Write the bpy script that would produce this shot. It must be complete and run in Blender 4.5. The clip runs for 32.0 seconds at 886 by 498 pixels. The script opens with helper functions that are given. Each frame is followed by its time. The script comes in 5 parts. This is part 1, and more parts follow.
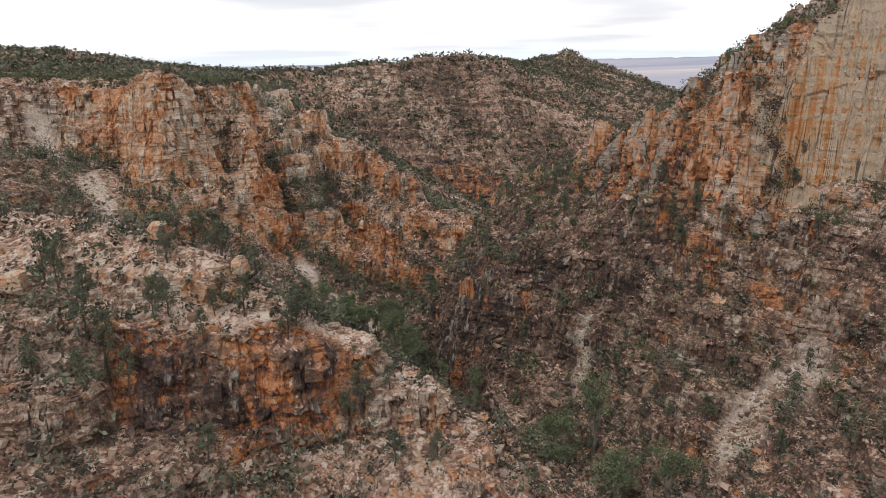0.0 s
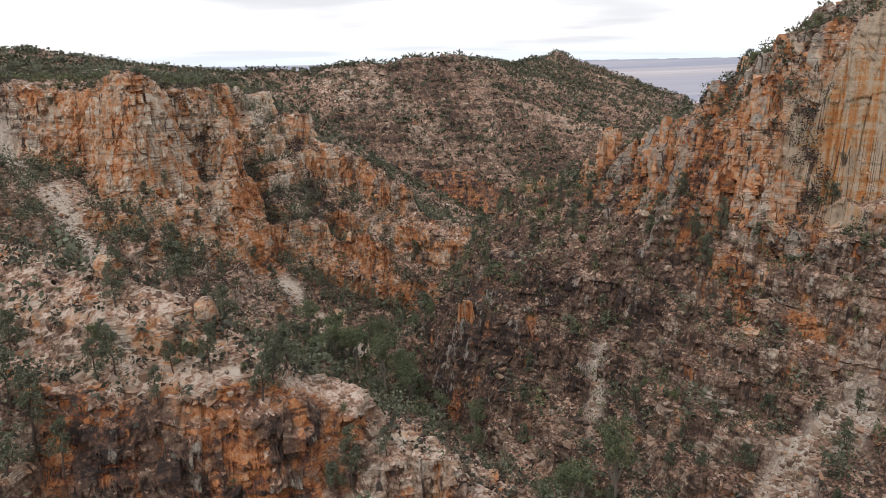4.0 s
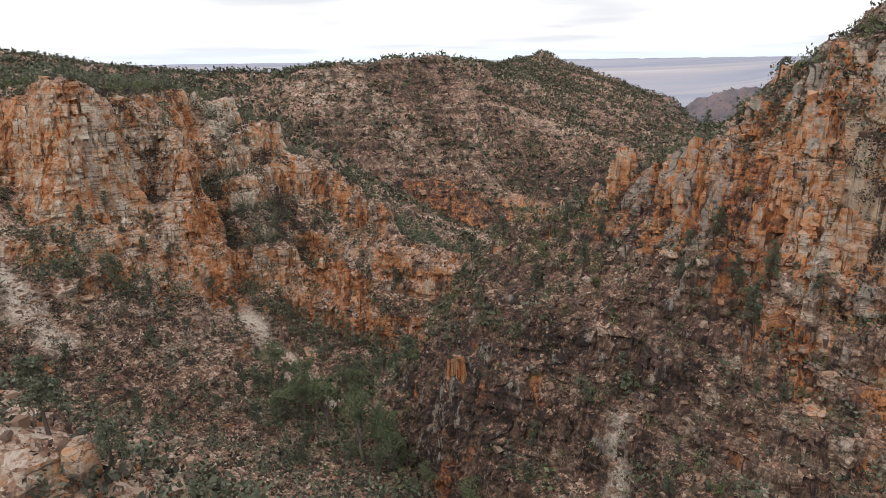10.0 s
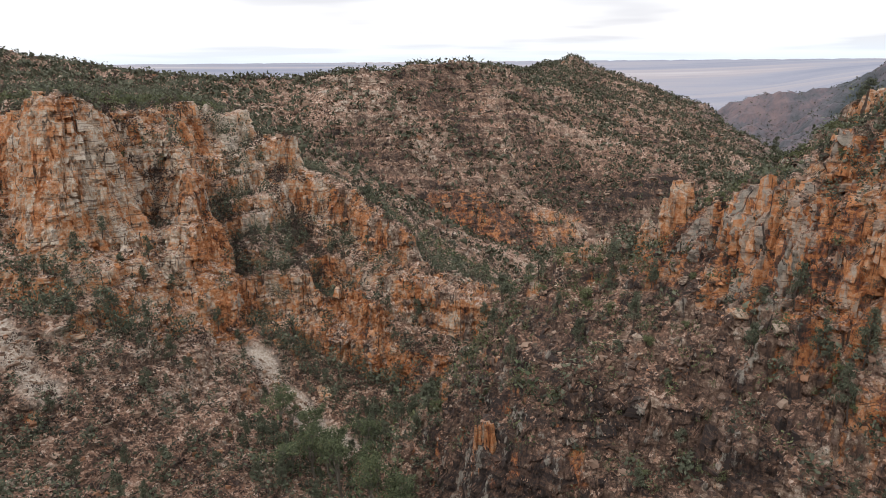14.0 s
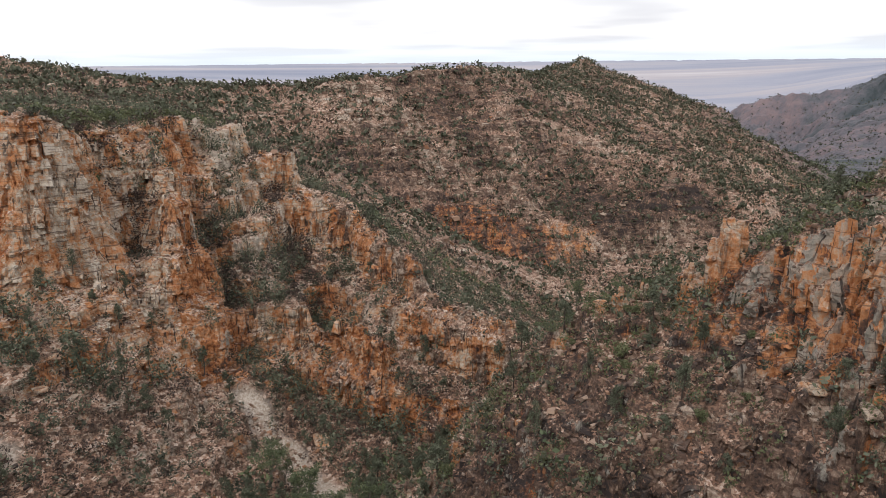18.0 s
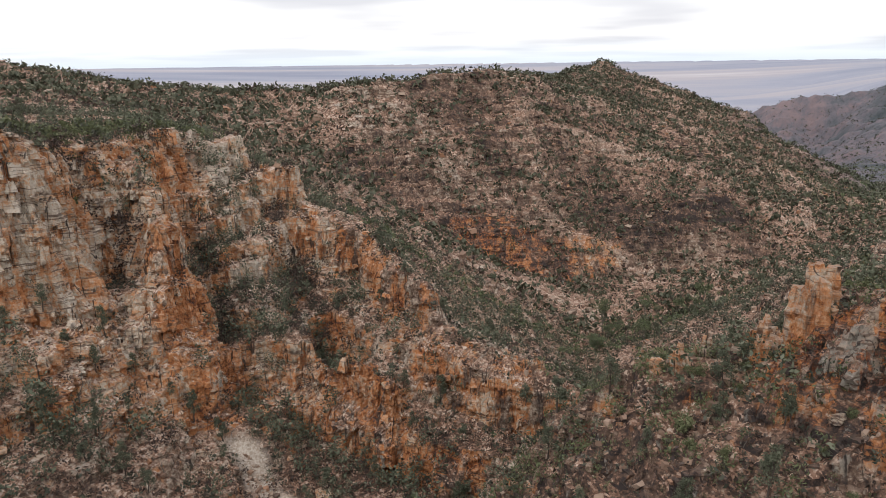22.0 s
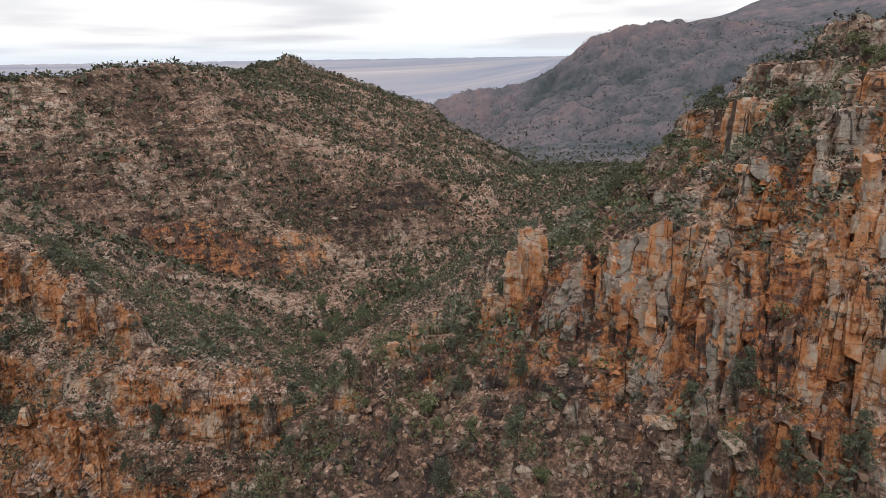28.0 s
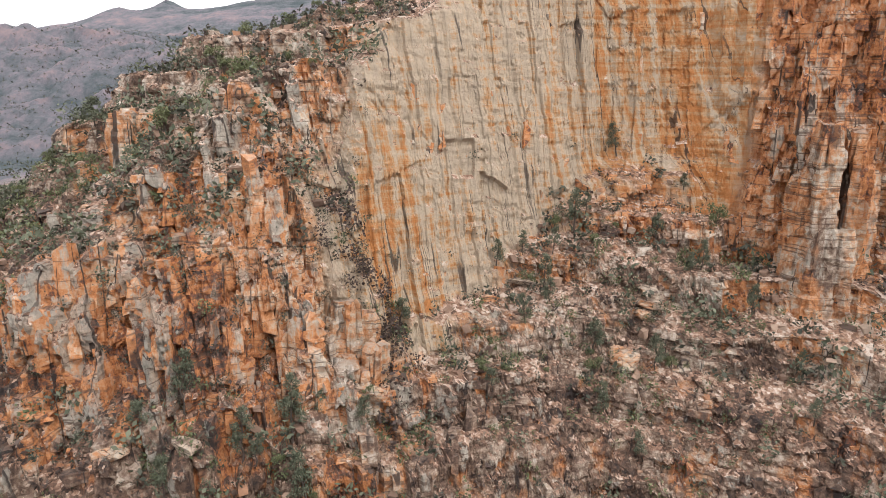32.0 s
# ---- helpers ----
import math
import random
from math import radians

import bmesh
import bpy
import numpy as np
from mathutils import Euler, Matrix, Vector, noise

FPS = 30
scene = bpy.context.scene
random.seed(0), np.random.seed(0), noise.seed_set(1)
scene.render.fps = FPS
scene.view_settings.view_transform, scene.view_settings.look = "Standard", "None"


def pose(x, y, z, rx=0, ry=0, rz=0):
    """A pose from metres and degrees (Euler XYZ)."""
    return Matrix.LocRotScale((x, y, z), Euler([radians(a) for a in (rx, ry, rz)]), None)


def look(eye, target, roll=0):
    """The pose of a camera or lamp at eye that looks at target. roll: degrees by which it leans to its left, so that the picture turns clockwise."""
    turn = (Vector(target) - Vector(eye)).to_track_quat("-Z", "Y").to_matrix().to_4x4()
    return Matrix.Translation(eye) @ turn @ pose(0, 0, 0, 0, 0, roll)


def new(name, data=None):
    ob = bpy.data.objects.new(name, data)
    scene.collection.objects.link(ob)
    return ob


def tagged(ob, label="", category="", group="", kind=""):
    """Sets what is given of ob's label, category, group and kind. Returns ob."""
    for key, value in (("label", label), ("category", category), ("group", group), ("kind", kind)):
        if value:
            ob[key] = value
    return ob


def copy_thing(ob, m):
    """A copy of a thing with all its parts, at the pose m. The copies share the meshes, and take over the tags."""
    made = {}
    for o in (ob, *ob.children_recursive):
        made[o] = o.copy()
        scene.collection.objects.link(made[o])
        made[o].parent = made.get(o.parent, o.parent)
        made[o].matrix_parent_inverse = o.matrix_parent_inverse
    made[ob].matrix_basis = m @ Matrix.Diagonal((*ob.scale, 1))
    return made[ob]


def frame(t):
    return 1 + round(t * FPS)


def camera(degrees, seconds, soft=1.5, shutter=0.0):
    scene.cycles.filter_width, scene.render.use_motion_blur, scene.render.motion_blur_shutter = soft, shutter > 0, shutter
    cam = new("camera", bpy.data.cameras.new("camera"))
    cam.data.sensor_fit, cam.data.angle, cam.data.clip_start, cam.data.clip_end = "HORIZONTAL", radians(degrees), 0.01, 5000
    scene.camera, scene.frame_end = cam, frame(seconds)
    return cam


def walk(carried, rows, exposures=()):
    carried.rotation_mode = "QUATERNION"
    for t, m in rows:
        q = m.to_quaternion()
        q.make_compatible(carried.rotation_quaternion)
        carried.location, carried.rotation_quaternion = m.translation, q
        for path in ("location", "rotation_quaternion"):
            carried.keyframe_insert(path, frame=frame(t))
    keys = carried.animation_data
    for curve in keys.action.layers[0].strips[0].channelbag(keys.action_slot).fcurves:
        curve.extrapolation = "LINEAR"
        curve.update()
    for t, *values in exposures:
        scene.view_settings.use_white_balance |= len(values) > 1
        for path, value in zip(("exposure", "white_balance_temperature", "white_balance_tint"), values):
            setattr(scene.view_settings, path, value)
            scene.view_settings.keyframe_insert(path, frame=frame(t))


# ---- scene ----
cam = camera(65.2, 32.0, soft=0.6)
METRES, EYE, TILT, LEAN, TURN = 100.0, 100.0, -15.2, 1.2, 0.0
ROWS = [
    (0.0, 0.0, 0.0, 0.0, 0.0, 0.0, -0.0),
    (0.5, -0.0036, 0.0169, 0.0047, -0.1, 0.02, 0.02),
    (1.0, -0.0069, 0.0338, 0.0094, -0.23, 0.03, 0.01),
    (1.5, -0.0099, 0.0509, 0.014, -0.37, 0.05, 0.0),
    (2.0, -0.0125, 0.068, 0.0188, -0.49, 0.05, 0.04),
    (2.5, -0.0147, 0.0853, 0.0237, -0.63, 0.05, 0.08),
    (4.5, -0.0215, 0.1574, 0.0439, -1.25, 0.06, 0.17),
    (5.0, -0.0224, 0.176, 0.0491, -1.39, 0.06, 0.18),
    (5.5, -0.0232, 0.1948, 0.0543, -1.54, 0.07, 0.15),
    (6.0, -0.0237, 0.2141, 0.0596, -1.68, 0.06, 0.16),
    (6.5, -0.0242, 0.2335, 0.065, -1.82, 0.05, 0.19),
    (7.0, -0.0244, 0.2529, 0.0706, -1.96, 0.04, 0.2),
    (7.5, -0.0247, 0.2723, 0.0771, -2.1, 0.02, 0.2),
    (8.0, -0.0246, 0.2915, 0.0844, -2.22, -0.0, 0.21),
    (8.5, -0.0247, 0.3108, 0.0919, -2.35, -0.03, 0.22),
    (9.0, -0.0248, 0.33, 0.0997, -2.47, -0.04, 0.23),
    (9.5, -0.0247, 0.3491, 0.1086, -2.58, -0.08, 0.25),
    (10.0, -0.0249, 0.3678, 0.1184, -2.71, -0.09, 0.27),
    (10.5, -0.0252, 0.3864, 0.1283, -2.83, -0.12, 0.29),
    (11.0, -0.0251, 0.4056, 0.1374, -2.93, -0.12, 0.29),
    (11.5, -0.0253, 0.4245, 0.1467, -3.03, -0.13, 0.27),
    (12.0, -0.0261, 0.4435, 0.156, -2.74, -0.12, 0.12),
    (12.5, -0.026, 0.4629, 0.1656, -1.64, -0.11, -0.27),
    (13.0, -0.0257, 0.4821, 0.1751, -0.68, -0.1, -0.58),
    (13.5, -0.0254, 0.5001, 0.1831, -0.72, -0.09, -0.57),
    (14.0, -0.026, 0.5196, 0.1913, -0.8, -0.08, -0.54),
    (14.5, -0.0265, 0.5393, 0.1999, -0.89, -0.09, -0.53),
    (16.5, -0.0298, 0.6175, 0.2347, -1.25, -0.1, -0.39),
    (17.0, -0.0306, 0.6379, 0.2426, -1.29, -0.08, -0.34),
    (17.5, -0.0315, 0.6583, 0.251, -1.01, -0.08, -0.39),
    (18.0, -0.032, 0.6788, 0.2591, -0.27, -0.06, -0.56),
    (18.5, -0.0328, 0.6991, 0.2679, 0.49, -0.07, -0.76),
    (19.0, -0.0337, 0.7198, 0.276, 1.27, -0.07, -0.95),
    (19.5, -0.0345, 0.7402, 0.2836, 1.6, -0.05, -1.03),
    (20.0, -0.0359, 0.7611, 0.2904, 1.51, -0.04, -0.97),
    (20.5, -0.0376, 0.7823, 0.2964, 1.43, -0.01, -0.91),
    (21.0, -0.0395, 0.8036, 0.3025, 1.35, -0.0, -0.88),
    (21.5, -0.0412, 0.8251, 0.3086, 0.99, 0.02, -0.77),
    (22.0, -0.0438, 0.8462, 0.3152, 0.83, 0.02, -0.72),
    (22.5, -0.0457, 0.8647, 0.3197, 0.8, 0.02, -0.79),
    (23.0, -0.0469, 0.8814, 0.3194, 0.97, 0.03, -0.91),
    (23.5, -0.0478, 0.8962, 0.3155, 1.17, 0.03, -0.94),
    (24.0, -0.0481, 0.9071, 0.3108, 1.41, 0.03, -0.95),
    (24.5, -0.0486, 0.9134, 0.3073, 1.67, 0.02, -0.99),
    (26.5, -0.0473, 0.9159, 0.3049, -5.63, -0.02, 1.13),
    (27.0, -0.0487, 0.9152, 0.3055, -11.36, -0.26, 2.75),
    (27.5, -0.0493, 0.9141, 0.3063, -17.2, -0.64, 4.29),
    (28.0, -0.0511, 0.9129, 0.3069, -23.23, -1.17, 5.83),
    (28.5, -0.0526, 0.9117, 0.3077, -29.34, -1.84, 7.26),
    (29.0, -0.054, 0.9113, 0.3079, -35.55, -2.62, 8.6),
    (29.5, -0.0556, 0.9112, 0.3086, -41.84, -3.56, 9.88),
    (30.0, -0.0573, 0.9112, 0.3091, -48.16, -4.63, 11.04),
    (30.5, -0.0586, 0.9119, 0.3094, -53.7, -5.66, 11.92),
    (31.0, -0.0589, 0.9129, 0.3095, -59.02, -6.71, 12.66),
    (31.5, -0.0584, 0.9141, 0.3098, -64.38, -7.81, 13.31),
    (32.0, -0.0577, 0.9131, 0.3097, -71.1, -9.3, 14.06),
]
walk(cam, [(t, pose(0, 0, EYE, TILT, LEAN, TURN) @ pose(METRES * x, METRES * y, METRES * z, 90 + pitch, roll, yaw)) for t, x, y, z, yaw, pitch, roll in ROWS],
     exposures=[(0.0, 0.13), (10.0, 0.15), (22.0, 0.1), (27.0, -0.06), (28.5, 0.03), (29.7, 0.36), (31.0, 0.86), (32.0, 0.92)])

# ---------------------------------------------------------------- sky and sun
SUN_ELEVATION, SUN_AZIMUTH = 52.0, 215.0   # a high sun behind thin cloud
world = bpy.data.worlds.new("world")
scene.world = world
world.use_nodes = True
wt = world.node_tree
wt.nodes.clear()


def wnode(kind, **values):
    n = wt.nodes.new(kind)
    for key, v in values.items():
        n.inputs[key].default_value = v
    return n


w_out = wnode("ShaderNodeOutputWorld")
w_bg = wnode("ShaderNodeBackground", Strength=1.0)
w_sky = wt.nodes.new("ShaderNodeTexSky")
w_sky.sky_type = "NISHITA"
w_sky.sun_disc = False
w_sky.sun_elevation, w_sky.sun_rotation = radians(SUN_ELEVATION), radians(SUN_AZIMUTH)
w_dim = wt.nodes.new("ShaderNodeVectorMath")
w_dim.operation = "SCALE"
w_dim.inputs["Scale"].default_value = 0.08
wt.links.new(w_sky.outputs["Color"], w_dim.inputs[0])
# cloud deck: flat bands, projected on a plane above
w_co = wt.nodes.new("ShaderNodeTexCoord")
w_sep = wt.nodes.new("ShaderNodeSeparateXYZ")
wt.links.new(w_co.outputs["Generated"], w_sep.inputs[0])
w_up = wt.nodes.new("ShaderNodeMath")
w_up.operation = "ADD"
w_up.inputs[1].default_value = 0.06
wt.links.new(w_sep.outputs["Z"], w_up.inputs[0])
w_max = wt.nodes.new("ShaderNodeMath")
w_max.operation = "MAXIMUM"
w_max.inputs[1].default_value = 0.05
wt.links.new(w_up.outputs[0], w_max.inputs[0])
w_div = wt.nodes.new("ShaderNodeVectorMath")
w_div.operation = "DIVIDE"
w_cmb = wt.nodes.new("ShaderNodeCombineXYZ")
for i in range(3):
    wt.links.new(w_max.outputs[0], w_cmb.inputs[i])
wt.links.new(w_co.outputs["Generated"], w_div.inputs[0])
wt.links.new(w_cmb.outputs[0], w_div.inputs[1])
w_noise = wnode("ShaderNodeTexNoise", Scale=0.33, Detail=3.0, Roughness=0.45)
wt.links.new(w_div.outputs[0], w_noise.inputs["Vector"])
w_ramp = wt.nodes.new("ShaderNodeValToRGB")
e = w_ramp.color_ramp.elements
e[0].position, e[0].color = 0.38, (0.80, 0.80, 0.85, 1)
e[1].position, e[1].color = 0.54, (1.16, 1.15, 1.15, 1)
wt.links.new(w_noise.outputs["Fac"], w_ramp.inputs["Fac"])
w_cover = wt.nodes.new("ShaderNodeMix")
w_cover.data_type = "RGBA"
w_cover.inputs["Factor"].default_value = 0.93
wt.links.new(w_dim.outputs[0], w_cover.inputs["A"])
wt.links.new(w_ramp.outputs["Color"], w_cover.inputs["B"])
# pale bluish haze low over the plain
w_hz = wt.nodes.new("ShaderNodeMapRange")
w_hz.inputs["From Min"].default_value, w_hz.inputs["From Max"].default_value = -0.004, 0.03
w_hz.inputs["To Min"].default_value, w_hz.inputs["To Max"].default_value = 1.0, 0.0
wt.links.new(w_sep.outputs["Z"], w_hz.inputs["Value"])
w_mix = wt.nodes.new("ShaderNodeMix")
w_mix.data_type = "RGBA"
w_mix.inputs["B"].default_value = (0.80, 0.88, 0.97, 1)
wt.links.new(w_hz.outputs["Result"], w_mix.inputs["Factor"])
wt.links.new(w_cover.outputs["Result"], w_mix.inputs["A"])
wt.links.new(w_mix.outputs["Result"], w_bg.inputs["Color"])
wt.links.new(w_bg.outputs[0], w_out.inputs[0])

sun = new("sun", bpy.data.lights.new("sun", "SUN"))
sun.data.energy, sun.data.angle, sun.data.color = 1.0, radians(14), (1.0, 0.96, 0.9)
az, el = radians(SUN_AZIMUTH), radians(SUN_ELEVATION)
sun.matrix_world = look((0, 0, 400), (-400 * math.sin(az) * math.cos(el), -400 * math.cos(az) * math.cos(el), 400 - 400 * math.sin(el)))


# ---------------------------------------------------------------- number noise
def lattice(i, j, k, seed):
    h = (i * 374761393 + j * 668265263 + k * 2147483647 + seed * 974634773) & 0xFFFFFFFF
    h = ((h ^ (h >> 13)) * 1274126177) & 0xFFFFFFFF
    h = ((h ^ (h >> 16)) * 2246822519) & 0xFFFFFFFF
    return ((h ^ (h >> 15)) & 0xFFFFFF) / float(0xFFFFFF)


def vnoise(p, seed=0):
    """Smooth noise, -1 to 1, at the rows of p."""
    b = np.floor(p).astype(np.int64)
    f = p - b
    f = f * f * f * (f * (f * 6 - 15) + 10)
    out = 0
    for dx in (0, 1):
        for dy in (0, 1):
            for dz in (0, 1):
                w = (f[:, 0] if dx else 1 - f[:, 0]) * (f[:, 1] if dy else 1 - f[:, 1]) * (f[:, 2] if dz else 1 - f[:, 2])
                out = out + w * lattice(b[:, 0] + dx, b[:, 1] + dy, b[:, 2] + dz, seed)
    return out * 2 - 1


def fbm(p, octaves=4, seed=0, gain=0.5):
    out, amp, total = 0, 1.0, 0.0
    for o in range(octaves):
        out = out + amp * vnoise(p * 2.03 ** o + 17.3 * o, seed + o)
        total += amp
        amp *= gain
    return out / total


def cells(p, seed=0):
    """Voronoi: distance to the nearest and to the second point, and the nearest cell's random number."""
    b = np.floor(p).astype(np.int64)
    f1 = np.full(len(p), 9.0)
    f2 = np.full(len(p), 9.0)
    ident = np.zeros(len(p))
    for dx in (-1, 0, 1):
        for dy in (-1, 0, 1):
            for dz in (-1, 0, 1):
                i, j, k = b[:, 0] + dx, b[:, 1] + dy, b[:, 2] + dz
                d = ((i + lattice(i, j, k, seed) - p[:, 0]) ** 2 + (j + lattice(i, j, k, seed + 1) - p[:, 1]) ** 2
                     + (k + lattice(i, j, k, seed + 2) - p[:, 2]) ** 2)
                near = d < f1
                f2 = np.where(near, f1, np.minimum(f2, d))
                ident = np.where(near, lattice(i, j, k, seed + 3), ident)
                f1 = np.where(near, d, f1)
    return np.sqrt(f1), np.sqrt(f2), ident


def smooth(a, b, v):
    t = np.clip((v - a) / (b - a), 0, 1)
    return t * t * (3 - 2 * t)


# ---------------------------------------------------------------- the lie of the land
# ridges, rims, cliff feet and stream beds, in metres
LINES = {
    "creek": [(50, -60.6, 42.6), (45, 19.4, 37.8), (34, 59.3, 35.4), (27, 84.3, 33.1), (25, 96.3, 32), (20, 105.3, 31.9), (11, 120.3, 29.7), (4, 136.3, 28.6), (-5, 157.3, 28.3), (-17, 167.3, 28.2), (-24, 175.2, 27.2), (-15, 189.2, 27), (0, 194.2, 26), (15, 199.2, 24.9), (28, 204.2, 23.9), (36, 224.2, 21.6), (37.9, 259.2, 17.3), (34.9, 309.1, 11.8), (59.9, 334.1, 11.5), (94.9, 349.1, 14.3), (139.9, 379.2, 21), (189.9, 429.3, 23.5), (259.9, 519.3, 21.6), (329.9, 649.1, 8.2), (419.8, 849, -8.9), (559.7, 1198.8, -32.6)],
    "side_gully": [(-160, 189.9, 90), (-110, 184.7, 76.1), (-90, 164.5, 56.3), (-65, 149.4, 43.4), (-35, 147.3, 34.5), (-5, 151.3, 29.4)],
    "near_gully": [(-120, 49.8, 79.5), (-70, 49.6, 63.5), (-40, 47.5, 53.5), (-10, 44.4, 43.5), (30, 54.3, 36.4)],
    "near_ridge": [(-140, 114.9, 90.8), (-100, 107.8, 85.9), (-62, 94.8, 81), (-50, 89.8, 81.1), (-35, 82.2, 80), (-25, 81.5, 75.3), (-18, 81, 70.8), (-14, 80.7, 68.4), (-7, 79.6, 64), (2, 74.6, 57.7), (6, 65.5, 49.3), (14, 59.4, 39.4)],
    "near_ridge_foot": [(-46, 64, 69), (-38.1, 65.0, 67), (-34.3, 67, 62), (-30, 68.4, 61.5), (-25.1, 69.8, 59.7), (-19.2, 71, 56.7), (-13, 74, 56), (-5, 75, 55.5), (2, 71, 52)],
    "near_ridge_edge": [(-47, 74, 74.5), (-41, 70, 71.5), (-34.7, 69, 70.8), (-30.3, 70.5, 70.3), (-24.7, 72, 69.4), (-21.5, 73.5, 69.6), (-17.7, 74.2, 68.2), (-14.9, 76.6, 68.4), (-10.6, 78, 66.6)],
    "west_rim": [(-230, 190, 102), (-150, 190, 98), (-120, 204, 96), (-98, 214, 95), (-88, 205, 97), (-83, 197, 99), (-76, 196, 99), (-72, 204, 97), (-79, 216, 95), (-71, 224, 93), (-72, 240, 92), (-69, 250, 93.4), (-61, 263, 89.7), (-53, 263, 85), (-47, 263, 82), (-40, 262, 75), (-32, 261, 70.3), (-25, 250, 67.5), (-20, 241, 67.5), (-8, 224.6, 58.6), (6, 215.5, 55.7), (18, 208.5, 52.8)],
    "west_foot": [(-150, 184, 84), (-122, 196, 78), (-97, 206, 74), (-91, 197, 71), (-84, 188, 68), (-78, 187, 67), (-67, 203, 69), (-71, 215, 68), (-57, 208, 69), (-56, 216, 68), (-65, 236, 69)],
    "west_back": [(-230, 230, 101.6), (-120, 250, 98.4), (-85, 265, 96), (-66, 285, 84), (-50, 290, 72), (-36, 285, 60), (-18, 270, 48), (0, 245, 41), (20, 224, 36)],
    "slab_rim": [(-52, 228, 58), (-41, 228.5, 53.6), (-33, 221.5, 49.7), (-17, 212.5, 47.8)],
    "slab_foot": [(-50, 214.4, 45.8), (-37, 216.3, 35.7), (-29, 213.3, 33.8), (-17, 207.3, 32.8), (-10, 204.3, 30.9)],
    "scree_line": [(-62, 194.5, 53), (-48, 204.4, 39.9), (-41, 199.3, 35.9), (-29, 189.2, 26.5)],
    "bench_hill": [(-260, 330, 100.5), (-160, 305, 97.9), (-110, 330, 94)],
    "north_skyline": [(-420, 480, 121), (-300, 460, 114), (-228, 440, 110.5), (-197, 430, 105.5), (-168, 420, 100), (-148, 416, 98.5), (-110, 420, 96), (-74, 424, 95.5), (-47, 414, 96.5), (-28, 428, 99.5), (11, 454, 104.5), (46, 525, 98.5), (72, 600, 96), (96, 680, 100.5), (110, 705, 102), (127, 724, 108), (141, 720, 102.5), (156, 716, 97), (180, 702, 88), (197, 690, 75), (210, 660, 70), (223, 640, 66), (229, 600, 53), (230, 560, 39), (236, 520, 24)],
    "north_foot": [(-30, 368, 52), (-10, 371, 40), (2, 375, 30), (21, 372, 20), (50, 372, 16), (90, 392, 14), (134, 396, 18), (170, 439, 35)],
    "north_rim": [(-20, 378, 52), (2, 380, 40), (21, 382, 38), (45, 395, 35), (75, 400, 34), (111, 414, 46), (130, 424, 43)],
    "north_back": [(-420.2, 699.2, 32.7), (-100.2, 699.3, 32.7), (19.8, 799.2, 21.6), (129.8, 899.1, 10.6), (229.8, 799.1, 1.6), (299.8, 699.1, 2.7)],
    "spur_tip": [(3.5, 146.5, 49.5), (10, 156, 61), (14, 163.7, 66.3), (19, 170.7, 71.2), (30, 170.8, 75), (37, 168.8, 78), (46, 171.8, 81), (56, 176, 86), (66, 178, 92), (70, 176, 97), (79, 169, 104.5)],
    "spur_west": [(19, 170.7, 71.2), (8, 179.6, 58.1), (-2, 185.4, 40.1)],
    "spur_back": [(30, 194, 40), (45, 200, 52), (58, 212, 58), (62, 240, 46), (60, 280, 28), (62, 318, 14)],
    "talus": [(33, 139.6, 60.5), (29, 133.5, 48.6), (26, 128.4, 41.7), (20, 117.3, 33.8)],
    "east_foot": [(34, 159.7, 74.3), (39, 154.7, 74.4), (40, 147.7, 73.5), (43, 139.7, 74), (49.5, 131.4, 75.6), (56, 125.8, 75.2), (64, 122.8, 76.7), (77, 114.8, 82.3), (90, 105.9, 92.4), (91.5, 95.4, 92.7), (86.5, 87.9, 84.1), (82, 78.8, 83.2), (84, 71.9, 86.2), (84, 49.9, 84.5), (80, 9.8, 81.9), (90, -60.1, 84.6)],
    "east_edge": [(37, 163.8, 79.5), (43, 157.8, 83.3), (45, 148.9, 87.4), (48, 142.9, 87.5), (53, 134.9, 88.6), (57, 130.5, 89)],
    "east_peak": [(56, 150, 96), (60, 146, 101), (63, 141, 102), (67, 137, 106)],
    "east_rim": [(66, 131, 102.6), (72, 128.1, 109.7), (80, 124.2, 113.7), (92, 112.2, 116.8), (96, 105.2, 117.9), (97, 96.2, 118), (93, 84.2, 117.1), (89, 75.2, 116.2), (90, 50.1, 111.5), (90, 10.1, 105.9), (98, -59.9, 104.6)],
    "east_top": [(76, 167.1, 105.3), (78, 155.1, 108.9), (80, 141.2, 112.5), (95, 128.2, 116.7), (120, 110.3, 120.8), (150, 60.3, 123.4), (170, -59.8, 120.6)],
    "east_back": [(260, -59.8, 110.6), (240, 80.2, 117.2), (170, 150.2, 110.4), (150, 199.9, 87.9), (169.9, 279.6, 52.1), (189.9, 359.4, 36.2)],
    "east_mid": [(6.5, 166, 58.5), (9, 155, 58), (14.5, 145, 60.2), (20, 147.5, 63.5), (30, 145.6, 65), (40, 133, 67)],
    "east_low_foot": [(4, 142.5, 42.5), (13, 138, 43.5), (21, 135, 43), (31, 124.5, 44)],
    "east_low": [(3.5, 146.2, 50), (9, 143, 51.5), (14, 141, 51.8), (20, 138.8, 51.5), (33, 127.5, 51.5), (42, 113, 53), (50, 109, 52), (59, 104.5, 51.5), (62, 92, 53), (56, 74, 52), (52, 40, 50), (58, -60, 54)],
    "east_scree": [(36, 98.4, 42.6), (46, 98.4, 44.6), (52, 84.5, 47.1), (50, 70.5, 47.3), (46, 39.4, 43.6)],
    "west_out": [(-420, -100, 111), (-300, 60.1, 111.4), (-260, 150, 108.4), (-250, 200, 103.9)],
    "west_near": [(-160, -60, 100.6), (-130, -0.1, 96), (-150, 59.9, 95.4), (-200, 90, 101.1)],
